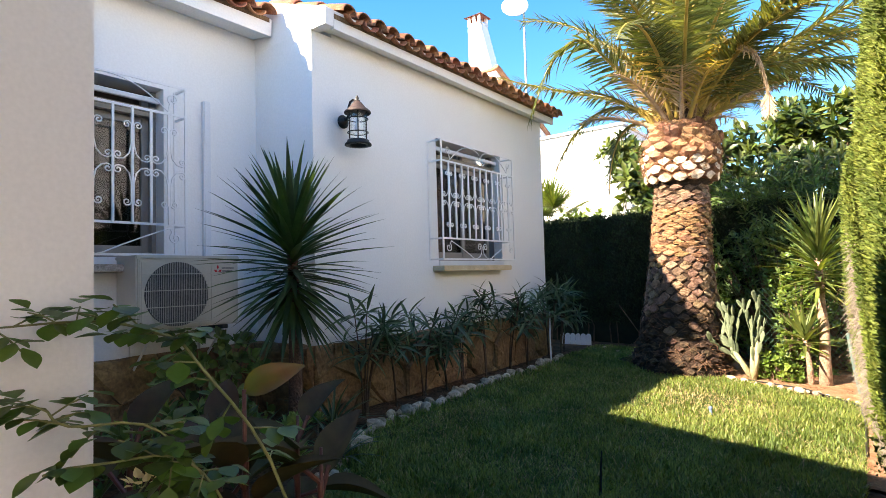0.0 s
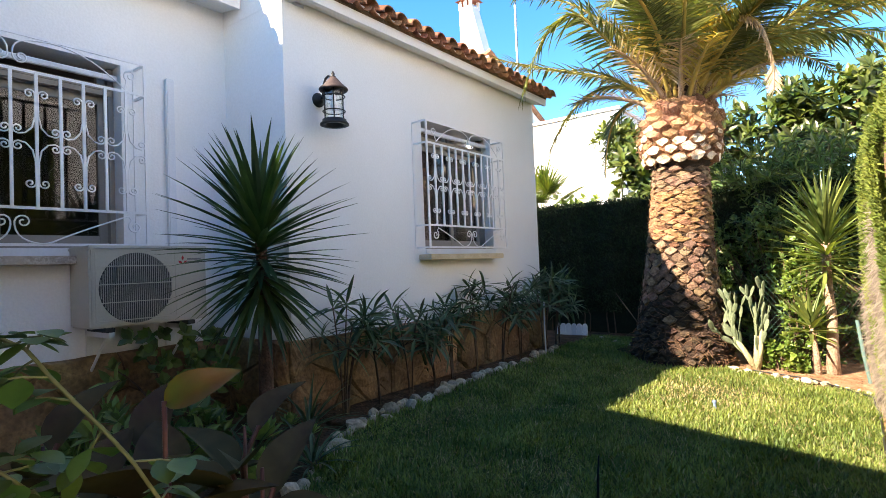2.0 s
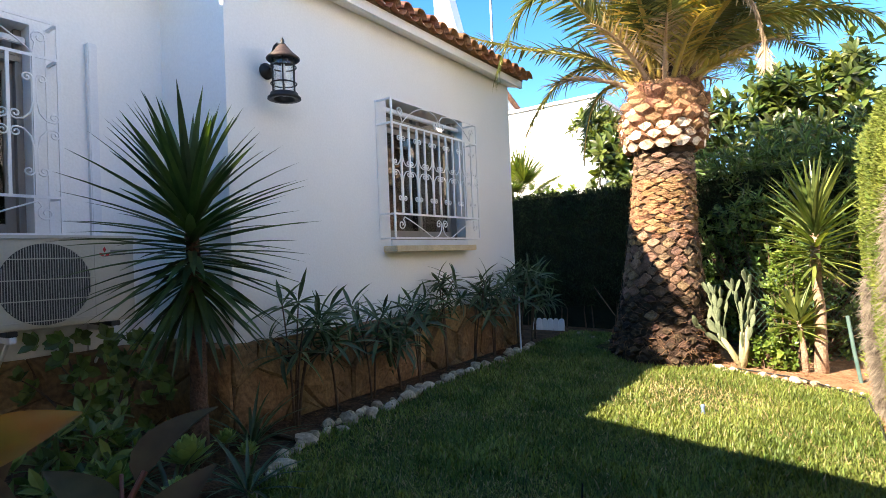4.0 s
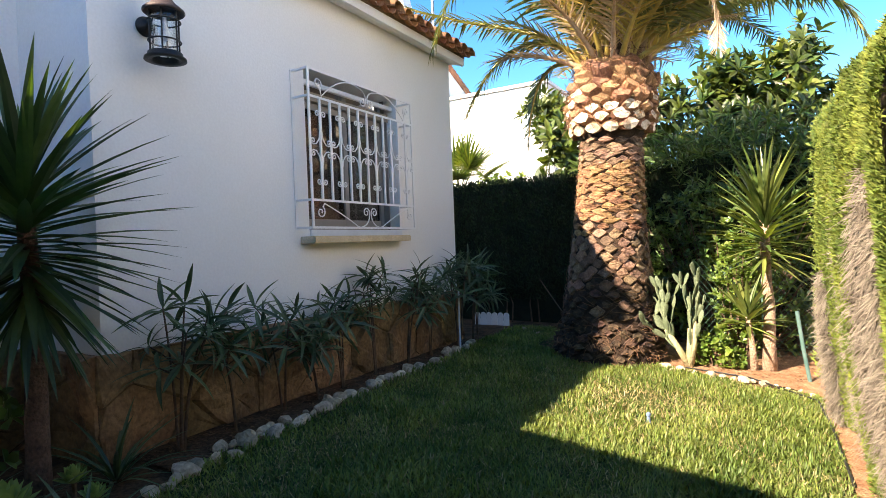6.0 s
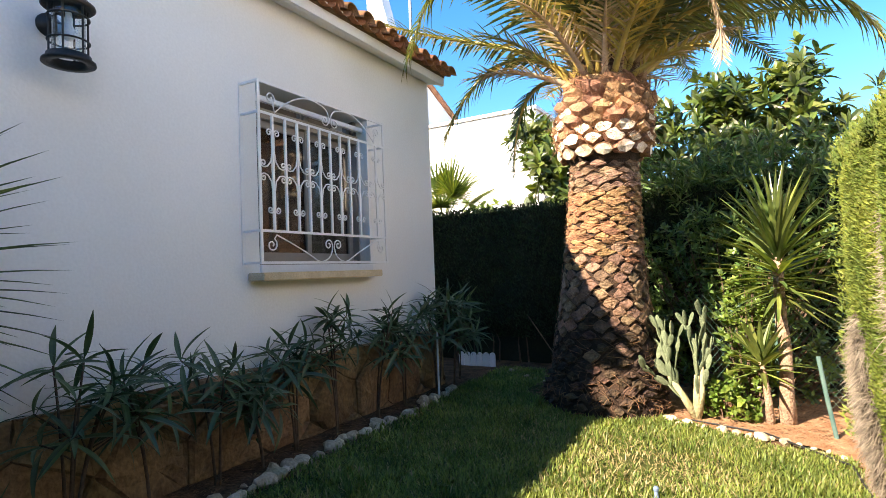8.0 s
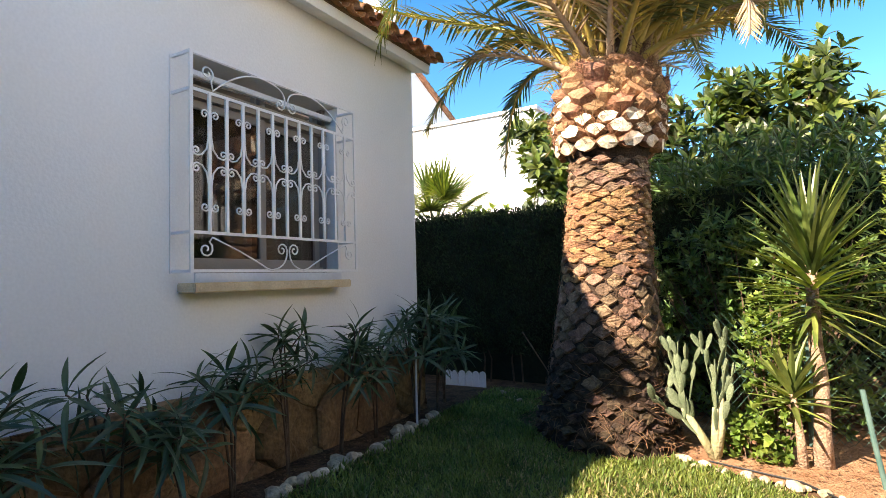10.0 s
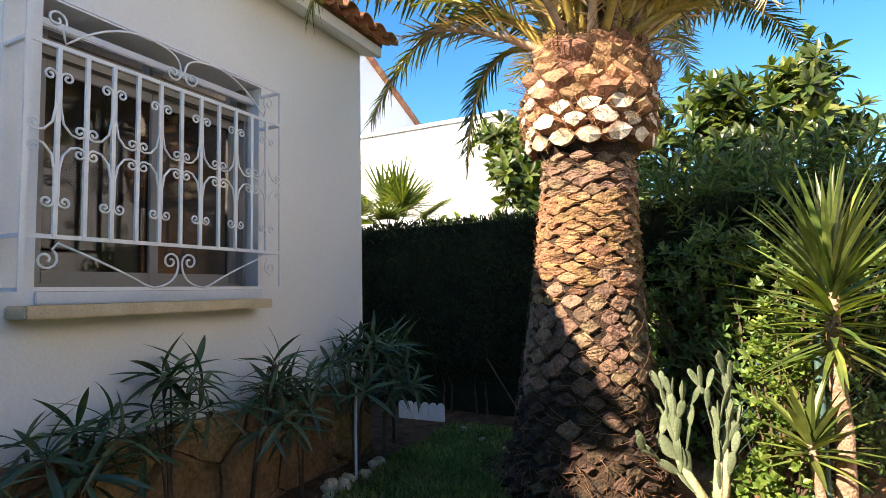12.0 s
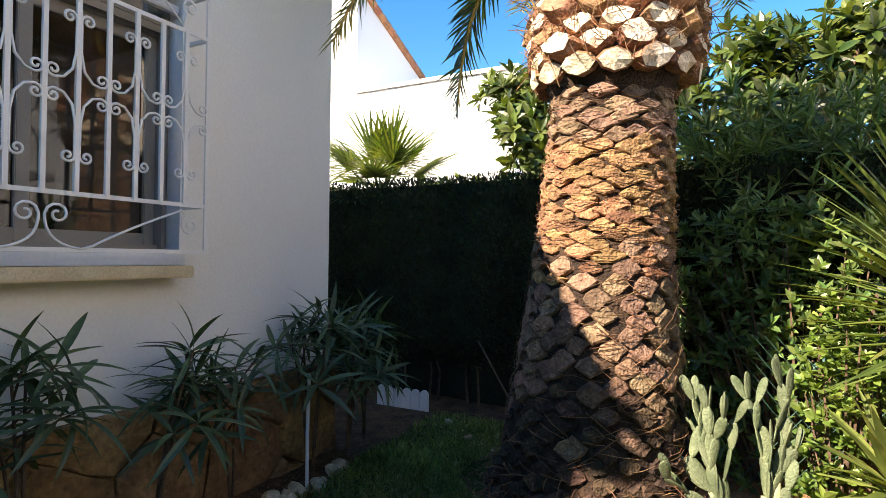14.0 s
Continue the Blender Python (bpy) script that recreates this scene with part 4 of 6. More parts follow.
def palm():
    ob = thing("palm_tree", pose(0, 0, 0), "tall date palm with a scarred thick trunk and arching fronds", "palm tree")
    core = Mesh()
    zs = [-0.25 + 0.08 * i for i in range(48)]
    n = 48
    v = []
    for z in zs:
        for k in range(n):
            a = 2 * math.pi * k / n
            q = palm_radius(z) - 0.012 + 0.02 * noise.noise((math.cos(a) * 4, math.sin(a) * 4, z * 6))
            v.append((palm_x(z) + q * math.cos(a), PY + q * math.sin(a), z))
    core.add(v, [(i * n + k, i * n + (k + 1) % n, (i + 1) * n + (k + 1) % n, (i + 1) * n + k) for i in range(len(zs) - 1) for k in range(n)])
    trunk = part("trunk", core, BARK, ob, "brown fibrous trunk", smooth=True)
    rr = rng(5)
    # leaf scars: lozenges with a raised cut face, laid in a spiral

    def scar(w, h, t, me_name, material, lump):
        b = Mesh()
        ring = []
        for k in range(10):
            a = 2 * math.pi * k / 10
            c, s = math.cos(a), math.sin(a)
            j = 1 + 0.10 * rr.normal()
            ring.append((j * w / 2 * math.copysign(abs(c) ** 1.7, c), j * h / 2 * math.copysign(abs(s) ** 1.5, s)))
        tip = lambda z: t * (1 - 0.45 * z / h)
        v = [(x, -0.03, z) for x, z in ring] + [(x * 0.96, tip(z) - 0.006, z * 0.95) for x, z in ring] + [(x * 0.80, tip(z) + lump * rr.normal(0, 1), z * 0.78) for x, z in ring] + [(0, t * 0.9, 0)]
        f = []
        for q in (0, 1):
            f += [(q * 10 + k, q * 10 + (k + 1) % 10, q * 10 + 10 + (k + 1) % 10, q * 10 + 10 + k) for k in range(10)]
        f += [(20 + k, 20 + (k + 1) % 10, 30) for k in range(10)]
        return b.add(v, f).data(me_name, material, False)

    big = [scar(0.156, 0.140, 0.017, "leaf_scar", SCAR, 0.004) for i in range(4)]
    flat = [scar(0.160, 0.082, 0.012, "leaf_scar", SCAR, 0.005) for i in range(3)]
    rough = [scar(0.160, 0.078, 0.011, "leaf_scar", SCAR_BROWN, 0.005) for i in range(4)]
    base = [scar(0.12, 0.07, 0.04, "root_stub", SCAR_DARK, 0.014) for i in range(4)]
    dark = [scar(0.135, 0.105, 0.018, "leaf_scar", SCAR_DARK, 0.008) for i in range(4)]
    spots = []
    z, k = 0.02, 0
    while z < 2.38:
        rows = 0.082 if z < 1.45 else 0.048
        per = round(2 * math.pi * palm_radius(z) / 0.172)
        for j in range(per):
            a = 2 * math.pi * (j + 0.5 * (k % 2)) / per + 0.03 * k + rr.normal(0, 0.022)
            spots.append((math.sin(a), a, z + 0.02 * math.sin(a * 2) + rr.normal(0, 0.011)))
        z += rows
        k += 1
    spots.sort()
    for i, (fr, a, z) in enumerate(spots):
        if fr > 0.45:
            continue
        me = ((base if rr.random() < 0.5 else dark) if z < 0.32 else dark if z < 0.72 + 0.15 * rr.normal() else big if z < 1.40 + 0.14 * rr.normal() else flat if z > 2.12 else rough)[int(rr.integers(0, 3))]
        q = palm_radius(z) - 0.004 + rr.normal(0, 0.004)
        m = Matrix.Translation((palm_x(z) + q * math.cos(a), PY + q * math.sin(a), z)) @ Matrix.Rotation(a - math.pi / 2, 4, "Z") @ Matrix.Rotation(rr.normal(0.08, 0.08), 4, "X") @ Matrix.Rotation(rr.normal(0, 0.10 if z < 1.5 else 0.05), 4, "Y") @ Matrix.Scale((0.80 + 0.30 * rr.random()) * (1.12 if z > 1.45 else 1.0), 4)
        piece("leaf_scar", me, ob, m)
    # stubs of cut fronds under the crown

    def stub(cut, ln):
        b = Mesh()
        v, k = [], 8
        for y, sc in ((-0.10, 1.1), (ln * 0.5, 1.0), (ln, 0.86)):
            for i in range(k):
                a = 2 * math.pi * i / k
                c, s = math.cos(a), math.sin(a)
                v.append((0.104 * sc * math.copysign(abs(c) ** 1.35, c), y + (0.012 * c + 0.010 * rr.normal()) * (y > 0), 0.066 * sc * math.copysign(abs(s) ** 1.1, s)))
        f = [(q * k + i, q * k + (i + 1) % k, q * k + k + (i + 1) % k, q * k + k + i) for q in (0, 1) for i in range(k)]
        b.add(v, f, 0)
        b.add([v[16 + i] for i in range(k)] + [(0, ln * 1.06, 0)], [(i, (i + 1) % k, k) for i in range(k)], 1)
        return b.data("stub", [BOOT, cut], False)

    pale = [stub(BOOTCUT, 0.045 + 0.012 * i) for i in range(4)]
    brown = [stub(BOOT, 0.06 + 0.02 * i) for i in range(4)]
    for k, z in enumerate((2.51, 2.60, 2.69, 2.78, 2.87, 2.96, 3.04, 3.12, 3.19)):
        per = 14 if k < 6 else 12
        for j in range(per):
            a = 2 * math.pi * (j + 0.5 * (k % 2)) / per
            q = palm_radius(z) - 0.02 - 0.03 * (k > 6)
            lift = 0.05 + 0.12 * k + rr.normal(0, 0.08) - 0.35 * (k == 0)
            me = (pale if rr.random() < (1.0, 1.0, 0.9, 0.6, 0.3, 0.12, 0.05, 0.0, 0.0)[k] else brown)[int(rr.integers(0, 4))]
            m = Matrix.Translation((palm_x(z) + q * math.cos(a), PY + q * math.sin(a), z + rr.normal(0, 0.008))) @ Matrix.Rotation(a - math.pi / 2, 4, "Z") @ Matrix.Rotation(lift, 4, "X") @ Matrix.Rotation(rr.normal(0, 0.15), 4, "Y") @ Matrix.Scale(0.92 + 0.2 * rr.random(), 4)
            piece("stub", me, ob, m)
    # loose fibre between the stubs and roots at the foot
    fb = Mesh()
    for i in range(1300):
        a, z = rr.random() * 2 * math.pi, 2.56 + 0.82 * rr.random()
        q = palm_radius(z) + 0.03
        p = Vector((palm_x(z) + q * math.cos(a), PY + q * math.sin(a), z))
        d = Vector((rr.normal(0, 0.06), rr.normal(0, 0.06), rr.normal(0, 0.05)))
        fb.tube([p - d * 0.6, p + Vector((math.cos(a), math.sin(a), 0.2)) * 0.045 * rr.random(), p + d * 1.3], 0.0022, 3, cap=False)
    for i in range(700):
        a, z = rr.random() * 2 * math.pi, 0.3 + 2.1 * rr.random()
        q = palm_radius(z) + 0.012
        p = Vector((palm_x(z) + q * math.cos(a), PY + q * math.sin(a), z))
        t = Vector((-math.sin(a), math.cos(a), rr.normal(0, 0.5 if z < 1.4 else 0.12))) * (0.05 + 0.05 * rr.random())
        o = Vector((math.cos(a), math.sin(a), 0))
        fb.tube([p - t, p + o * 0.02, p + t + o * 0.012 * rr.random()], 0.0022, 3, cap=False)
    for i in range(550):
        a, z = rr.random() * 2 * math.pi, -0.12 + 0.45 * rr.random() ** 1.5
        q = palm_radius(z) + 0.015
        p = Vector((palm_x(z) + q * math.cos(a), PY + q * math.sin(a), z))
        d = Vector((rr.normal(0, 0.03), rr.normal(0, 0.03), -0.05 * rr.random() + 0.02))
        fb.tube([p - d, p + Vector((math.cos(a), math.sin(a), 0)) * 0.03, p + d + Vector((math.cos(a), math.sin(a), -0.6)) * 0.04], 0.0025, 3, cap=False)
    part("fibre", fb, FIBRE, ob, "loose brown fibre and root stubs", kind="stuff")
    # crown
    G, O, D = (RACHIS, FROND), (RACHIS, FROND_OLD), (FROND_DRY, FROND_DRY)
    s = 100
    for ring, (cnt, el, ln, sag, mats) in enumerate(((7, 84, 2.9, 40, G), (8, 71, 3.0, 65, G), (9, 58, 3.0, 80, G), (8, 44, 2.7, 80, G))):
        for j in range(cnt):
            az = 360 * (j + 0.37 * ring) / cnt + rr.normal(0, 5)
            s += 1
            if ring > 1 and 125 < az % 360 < 240:
                continue
            frond(ob, arch(az, el + rr.normal(0, 5), ln * (0.88 + 0.22 * rr.random()), sag + rr.normal(0, 9)), mats, s)
    for j, az in enumerate((-72, -38, -10, 14, 40)):
        s += 1
        frond(ob, arch(az, 36 + rr.normal(0, 4), 2.9, 42 + rr.normal(0, 5)), G, s, 0.46, droop=0.45)
    # short yellowing inner leaves that show above the stubs
    for j in range(34):
        s += 1
        frond(ob, arch(360 * j / 34 + rr.normal(0, 8), 50 + rr.normal(0, 16), 0.8 + 0.6 * rr.random(), 45, 8, 3.2, 0.28) if not 150 < 360 * j / 34 < 215 else arch(360 * j / 34, 72, 0.8, 30, 8, 3.2, 0.2), O if j % 3 else D, s, 0.34, 0.040, 0.15, 0.16, 0.8, 0.8)
    # single fronds with a course of their own
    c = Vector((palm_x(3.25), PY, 3.25))
    frond(ob, bez(c + Vector((-0.2, -0.1, 0.0)), (-2.55, 7.15, 4.05), (-3.12, 6.98, 2.75), 16), G, 301, 0.34, 0.024, 0.5)
    frond(ob, bez(c + Vector((-0.2, 0.0, 0.0)), (-2.55, 7.65, 3.75), (-2.60, 7.62, 2.40), 16), (RACHIS, YUCCA_SHADED), 302, 0.36, 0.022, 0.4, 0.3, 0.9, 0.5)
    frond(ob, course(c + Vector((0.15, -0.1, 0.05)), (-0.75, 7.38, 3.66), (-0.05, 7.25, 3.63), (0.45, 7.2, 3.36), (0.76, 7.15, 2.75)), G, 304, 0.46, 0.034, 0.6)
    frond(ob, course(c + Vector((-0.1, -0.2, 0.05)), (-2.17, 6.95, 3.97), (-2.53, 6.62, 4.36), (-2.88, 6.42, 4.05), (-3.12, 6.28, 3.36)), G, 305, 0.48, 0.032, 0.5)
    frond(ob, course(c + Vector((0.2, -0.15, 0.05)), (-1.12, 7.22, 3.86), (-0.80, 6.98, 4.0), (-0.55, 6.9, 3.75)), O, 306, 0.36, 0.026, 0.5)
    frond(ob, course((-0.80, 6.95, 3.92), (-0.56, 6.9, 3.72), (-0.46, 6.9, 3.35), (-0.45, 6.9, 3.0)), D, 307, 0.22, 0.016, 0.8, 0.02)
    frond(ob, bez(c + Vector((0.3, -0.05, -0.02)), (-0.75, 7.5, 3.55), (-0.30, 7.4, 3.42), 8), D, 308, 0.20, 0.02, 0.8, 0.5)
    frond(ob, course(c + Vector((-0.25, -0.05, 0.05)), (-2.4, 7.5, 3.72), (-3.35, 7.4, 4.08), (-4.2, 7.25, 4.42)), G, 309, 0.40, 0.03, 0.35)
    return ob


palm()

# ---------------------------------------------------------------- hedges


def tufts(b, P, Nrm, size, seed, slot=0, per=1):
    """Small feathery sprays at P that stand off along Nrm."""
    rr = rng(seed)
    n = len(P)
    D = np.asarray(Nrm, float) * 0.75 + np.array([0, 0, 0.55]) + rr.normal(0, 0.45, (n, 3))
    tv = [(0, 0, 0), (-0.13, 0.45, 0.02), (0, 1.0, -0.04), (0.13, 0.45, 0.02), (-0.32, 0.75, 0.05), (0.32, 0.75, 0.05), (0, 0.35, 0.0)]
    tf = [(0, 1, 2, 3), (6, 4, 1), (6, 3, 5)]
    b.many(tv, tf, P, turns(D, rr.random(n) * 6.28), size * (0.6 + 0.8 * rr.random(n)), slot)


def bump(p, f=2.2, a=0.10):
    return a * noise.noise((p[0] * f, p[1] * f, p[2] * f * 0.45))


def back_hedge():
    ob = thing("back_hedge", pose(-4.0, 9.6, 0), "tall dark clipped cypress hedge in shade", "hedge")
    core = Mesh()
    xs, zs = np.linspace(-3.4, 6.3, 60), np.linspace(-0.3, 2.22, 20)
    fr = [(x, -0.22 + 0.35 * max(0, 0.62 - z) ** 1.0 + bump((x, 0, z), 2.0, 0.07), z) for x in xs for z in zs]
    bk = [(x, 0.6, z) for x in xs for z in zs]
    k = len(zs)
    f = [(i * k + j, (i + 1) * k + j, (i + 1) * k + j + 1, i * k + j + 1) for i in range(len(xs) - 1) for j in range(k - 1)]
    core.add(fr, f).add(bk, [q[::-1] for q in f])
    t = [(x, y, 2.22) for x in xs for y in (-0.22, 0.6)]
    core.add(t, [(2 * i, 2 * i + 2, 2 * i + 3, 2 * i + 1) for i in range(len(xs) - 1)])
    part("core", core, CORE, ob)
    rr = rng(21)
    n = 60000
    x, z = -3.4 + 9.7 * rr.random(n), 0.35 + 1.92 * rr.random(n)
    ridge = 0.10 * np.abs(np.sin(x * 3.1 + 0.6 * np.sin(z)))
    y = np.array([-0.24 + 0.35 * max(0, 0.62 - c) + bump((a, 0, c), 2.0, 0.07) for a, c in zip(x, z)]) - 0.10 + ridge
    b = Mesh()
    tufts(b, np.stack([x, y, z], 1), np.tile((0, -1, 0.3), (n, 1)), 0.052, 22)
    n = 8000
    x, y = -3.4 + 9.7 * rr.random(n), -0.3 + 0.9 * rr.random(n)
    tufts(b, np.stack([x, y, 2.24 + rr.normal(0, 0.02, n)], 1), np.tile((0, -0.2, 1), (n, 1)), 0.055, 23)
    part("foliage", b, HEDGE_SHADED, ob, kind="stuff")
    for i in range(16):
        x, y = -0.6 + 2.4 * rr.random(), -0.12 + rr.normal(0, 0.05)
        st = Mesh().tube([(x, y, -0.1), (x + rr.normal(0, 0.03), y - 0.03, 0.3), (x + rr.normal(0, 0.06), y, 0.62)], [0.014, 0.010, 0.005], 5)
        part("stem", st, STEM, ob, "bare stem at the foot")
    return ob


back_hedge()


def side_hedge(name, y0, y1, x, h, seed, label, bare, dense=52000, lean=0.0, turn=0.0):
    """A sunlit cypress hedge along y whose face is at x; bare: (y, z, ry, rz) of dead brown patches."""
    ob = thing(name, pose(x, y0, 0, 0, 0, turn), label, "hedge")
    L = y1 - y0

    def depth(y, z):
        return 0.16 * abs(math.sin(y * 2.6 + 0.8)) * 0.6 + bump((y + seed, 1.3, z), 1.8, 0.10) + 0.10 * max(0.0, 0.5 - z) + 0.30 * max(0.0, z - h + 0.35) ** 1.3 + lean * max(0.0, 1 - z / 1.2)

    core = Mesh()
    ys, zs = np.linspace(0, L, 40), np.linspace(-0.4, h - 0.06, 24)
    k = len(zs)
    f = [(i * k + j, i * k + j + 1, (i + 1) * k + j + 1, (i + 1) * k + j) for i in range(len(ys) - 1) for j in range(k - 1)]
    core.add([(0.10 + depth(y, z), y, z) for y in ys for z in zs], f)
    core.add([(1.1, y, z) for y in ys for z in zs], [q[::-1] for q in f])
    for y in (0, L):
        core.add([(0.10 + depth(y, z), y, z) for z in zs] + [(1.1, y, z) for z in zs], [(j, j + 1, k + j + 1, k + j) for j in range(k - 1)])
    core.add([(q, y, h - 0.06) for y in ys for q in (0.10 + depth(y, h - 0.06), 1.1)], [(2 * i, 2 * i + 1, 2 * i + 3, 2 * i + 2) for i in range(len(ys) - 1)])
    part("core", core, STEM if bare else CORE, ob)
    rr = rng(seed)
    P, N, T = [], [], []
    n = int(dense * L * h / 2)
    for i in range(n):
        y, z = L * rr.random(), -0.15 + (h + 0.15) * rr.random()
        dead = any(((y - a) / c) ** 2 + ((z - q) / d) ** 2 < 1 + 0.6 * noise.noise((y * 5, z * 3, 1)) for a, q, c, d in bare)
        (T if dead else P).append((0.07 + depth(y, z) - 0.05 * rr.random(), y, z))
    N = np.tile((-1.0, -0.25, 0.2), (len(P), 1))
    b = Mesh()
    tufts(b, np.array(P), N, 0.029, seed + 1)
    n = int(4500 * L)
    tufts(b, np.stack([0.12 + 0.9 * rr.random(n) ** 2, L * rr.random(n), h - 0.07 + rr.normal(0, 0.035, n)], 1), np.tile((-0.3, 0, 1), (n, 1)), 0.042, seed + 2)
    for y, s in ((0, -1), (L, 1)):
        n = int(3000 * h)
        tufts(b, np.stack([0.1 + 0.9 * rr.random(n), y + rr.normal(0, 0.03, n), h * rr.random(n)], 1), np.tile((-0.3, s, 0), (n, 1)), 0.055, seed + 3)
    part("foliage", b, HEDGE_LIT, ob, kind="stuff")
    if T:
        tw = Mesh()
        for p in T[::2]:
            d = Vector((-0.35 + rr.normal(0, 0.3), rr.normal(0, 0.5), -0.3 + rr.normal(0, 0.6)))
            p = Vector(p)
            tw.tube([p, p + d * 0.05, p + d * 0.10 + Vector((0, 0, -0.02))], [0.0022, 0.0018, 0.0008], 3, cap=False)
        part("deadwood", tw, TWIG, ob, "dry greyish brown dead twigs", kind="stuff")
    return ob


side_hedge("side_hedge", 4.05, 7.0, 0.23, 2.16, 31, "bright green cypress hedge with dry bare patches", [(1.40, 0.65, 0.25, 0.90), (0.55, 0.70, 0.20, 0.85), (2.20, 0.35, 0.20, 0.60), (2.80, 0.30, 0.20, 0.55)], lean=0.06, turn=1.9)
side_hedge("low_cypress", 3.4, 4.03, 0.32, 2.25, 43, "green cypress hedge beside the lawn", [])
side_hedge("tall_cypress", 2.5, 3.4, 0.35, 3.7, 41, "tall green cypress hedge beside the lawn", [])
side_hedge("near_cypress", 0.9, 2.5, 0.47, 3.6, 45, "tall shaded cypress hedge beside the lawn", [], 12000)

# ---------------------------------------------------------------- trees and bushes behind


def whorls(b, P, U, tv, tf, count, size, seed, spread=(0.2, 1.3), slot=0):
    """Rings of leaves about the twig ends P that point along U."""
    rr = rng(seed)
    n = len(P)
    U = np.asarray(U, float)
    U = U / np.linalg.norm(U, axis=1, keepdims=True)
    A = np.cross(U, np.tile((0.31, 0.17, 0.93), (n, 1)))
    A /= np.linalg.norm(A, axis=1, keepdims=True)
    B = np.cross(U, A)
    pos, D, up, S = [], [], [], []
    for j in range(count):
        a = GOLD * j + rr.random(n) * 0.7
        e = spread[0] + (spread[1] - spread[0]) * (1 - (j + 0.5) / count) + rr.normal(0, 0.12, n)
        d = U * np.cos(e)[:, None] + (A * np.cos(a)[:, None] + B * np.sin(a)[:, None]) * np.sin(e)[:, None]
        pos.append(np.asarray(P) - U * (0.10 * (1 - j / count) * size)[:, None] if np.ndim(size) else np.asarray(P) - U * 0.15 * size * (1 - j / count))
        D.append(d), up.append(U), S.append(size * (0.75 + 0.5 * rr.random(n)))
    b.many(tv, tf, np.concatenate(pos), turns(np.concatenate(D), None, np.concatenate(up)), np.concatenate(S), slot)


def broad_tree():
    ob = thing("broadleaf_tree", pose(-0.65, 12.4, -0.34) @ Matrix.Scale(1.166, 4), "dense green tree with large whorled leathery leaves", "tree")
    rr = rng(51)
    tk = Mesh()
    heads = [(-2.3, 0.1, 2.85), (-1.6, -0.3, 3.2), (-0.9, 0.0, 3.4), (-0.1, -0.2, 3.3), (0.4, 0.2, 3.3), (-2.6, 0.2, 2.3), (0.2, -0.6, 2.9), (-1.2, -0.6, 2.7), (-2.1, -0.5, 2.1), (-0.4, -0.7, 2.3), (0.8, -0.8, 2.2), (0.05, 0.1, 3.6), (0.85, -0.2, 3.85), (1.15, 0.1, 3.3), (-2.68, 0.0, 3.6), (-2.65, -0.1, 3.2), (-2.95, 0.0, 3.75), (-0.05, 0.0, 3.95), (0.95, 0.0, 4.0)]
    for h in heads:
        h = Vector(h)
        mid = Vector((h.x * 0.35, h.y * 0.4, h.z * 0.5))
        tk.tube([(h.x * 0.08, 0, -0.2)] + bez((h.x * 0.08, 0, 0.3), mid, h, 8), [0.07] + [0.065 - 0.006 * i for i in range(9)], 6)
    part("trunk", tk, STEM, ob, smooth=True)
    P, U = [], []
    for h in heads:
        for i in range(30 if h[2] > 3.5 else 50):
            o = Vector((rr.normal(0, 0.30), rr.normal(0, 0.28), rr.normal(0, 0.26))) * (0.55 if h[2] > 3.5 else 0.85)
            P.append(Vector(h) + o)
            U.append(o * 1.2 + Vector((0, -0.2, 0.45)))
    tv, tf = leaf(1.0, 0.37, 0.22, 0.32, 4, 0.58)
    b = Mesh()
    whorls(b, np.array(P), np.array(U), tv, tf, 11, 0.20, 52, (0.25, 1.6))
    part("crown", b, LOQUAT, ob, kind="stuff")
    return ob


broad_tree()


def bush(name, at, rx, ry, z0, z1, ends, leafdim, count, size, material, seed, label, spread=(0.2, 1.3), lean=(0, -0.3, 0.6)):
    ob = thing(name, pose(*at), label, "bush")
    rr = rng(seed)
    P, U, tw = [], [], Mesh()
    for i in range(ends):
        a, q = rr.random() * 6.283, math.sqrt(rr.random())
        z = z0 + (z1 - z0) * rr.random()
        w = 0.55 + 0.45 * math.sin(math.pi * min(1, 0.25 + 0.7 * (z - z0) / (z1 - z0)))
        p = Vector((rx * q * math.cos(a) * w, ry * q * math.sin(a) * w, z + 0.12 * rr.normal()))
        P.append(p)
        U.append(Vector((p.x * 0.5, p.y * 0.8, 0)) + Vector(lean) + Vector((rr.normal(0, 0.35), rr.normal(0, 0.35), rr.normal(0, 0.3))))
        if i % 6 == 0:
            tw.tube(bez((p.x * 0.3, p.y * 0.3, -0.1), (p.x * 0.6, p.y * 0.6, z * 0.6), p, 5), [0.016, 0.013, 0.010, 0.008, 0.006, 0.003], 4)
    tv, tf = leaf(1.0, leafdim, 0.2, 0.2, 3, 0.5)
    b = Mesh()
    whorls(b, np.array(P), np.array(U), tv, tf, count, size, seed + 1, spread)
    part("branchwork", tw, STEM, ob, kind="stuff")
    part("foliage", b, material, ob, kind="stuff")
    return ob


bush("tall_bush", (-0.3, 9.55, -0.1), 1.9, 0.55, 0.3, 2.75, 1150, 0.16, 9, 0.17, BUSHDARK, 61, "dense dark green bush with narrow leaves")
bush("low_bush", (-0.55, 8.95, -0.12), 1.5, 0.40, 0.0, 1.9, 800, 0.42, 8, 0.085, BUSHDARK, 63, "shaded green bush with small rounded leaves")
bush("ivy_bush", (-0.42, 8.30, -0.15), 0.26, 0.20, 0.02, 1.30, 230, 0.62, 7, 0.055, IVY, 65, "sunlit bush with small bright green leaves")
bush("ground_ivy", (-0.62, 7.72, -0.15), 0.30, 0.16, 0.02, 0.32, 110, 0.62, 7, 0.06, IVY, 67, "low bright green leafy plant by the cactus")

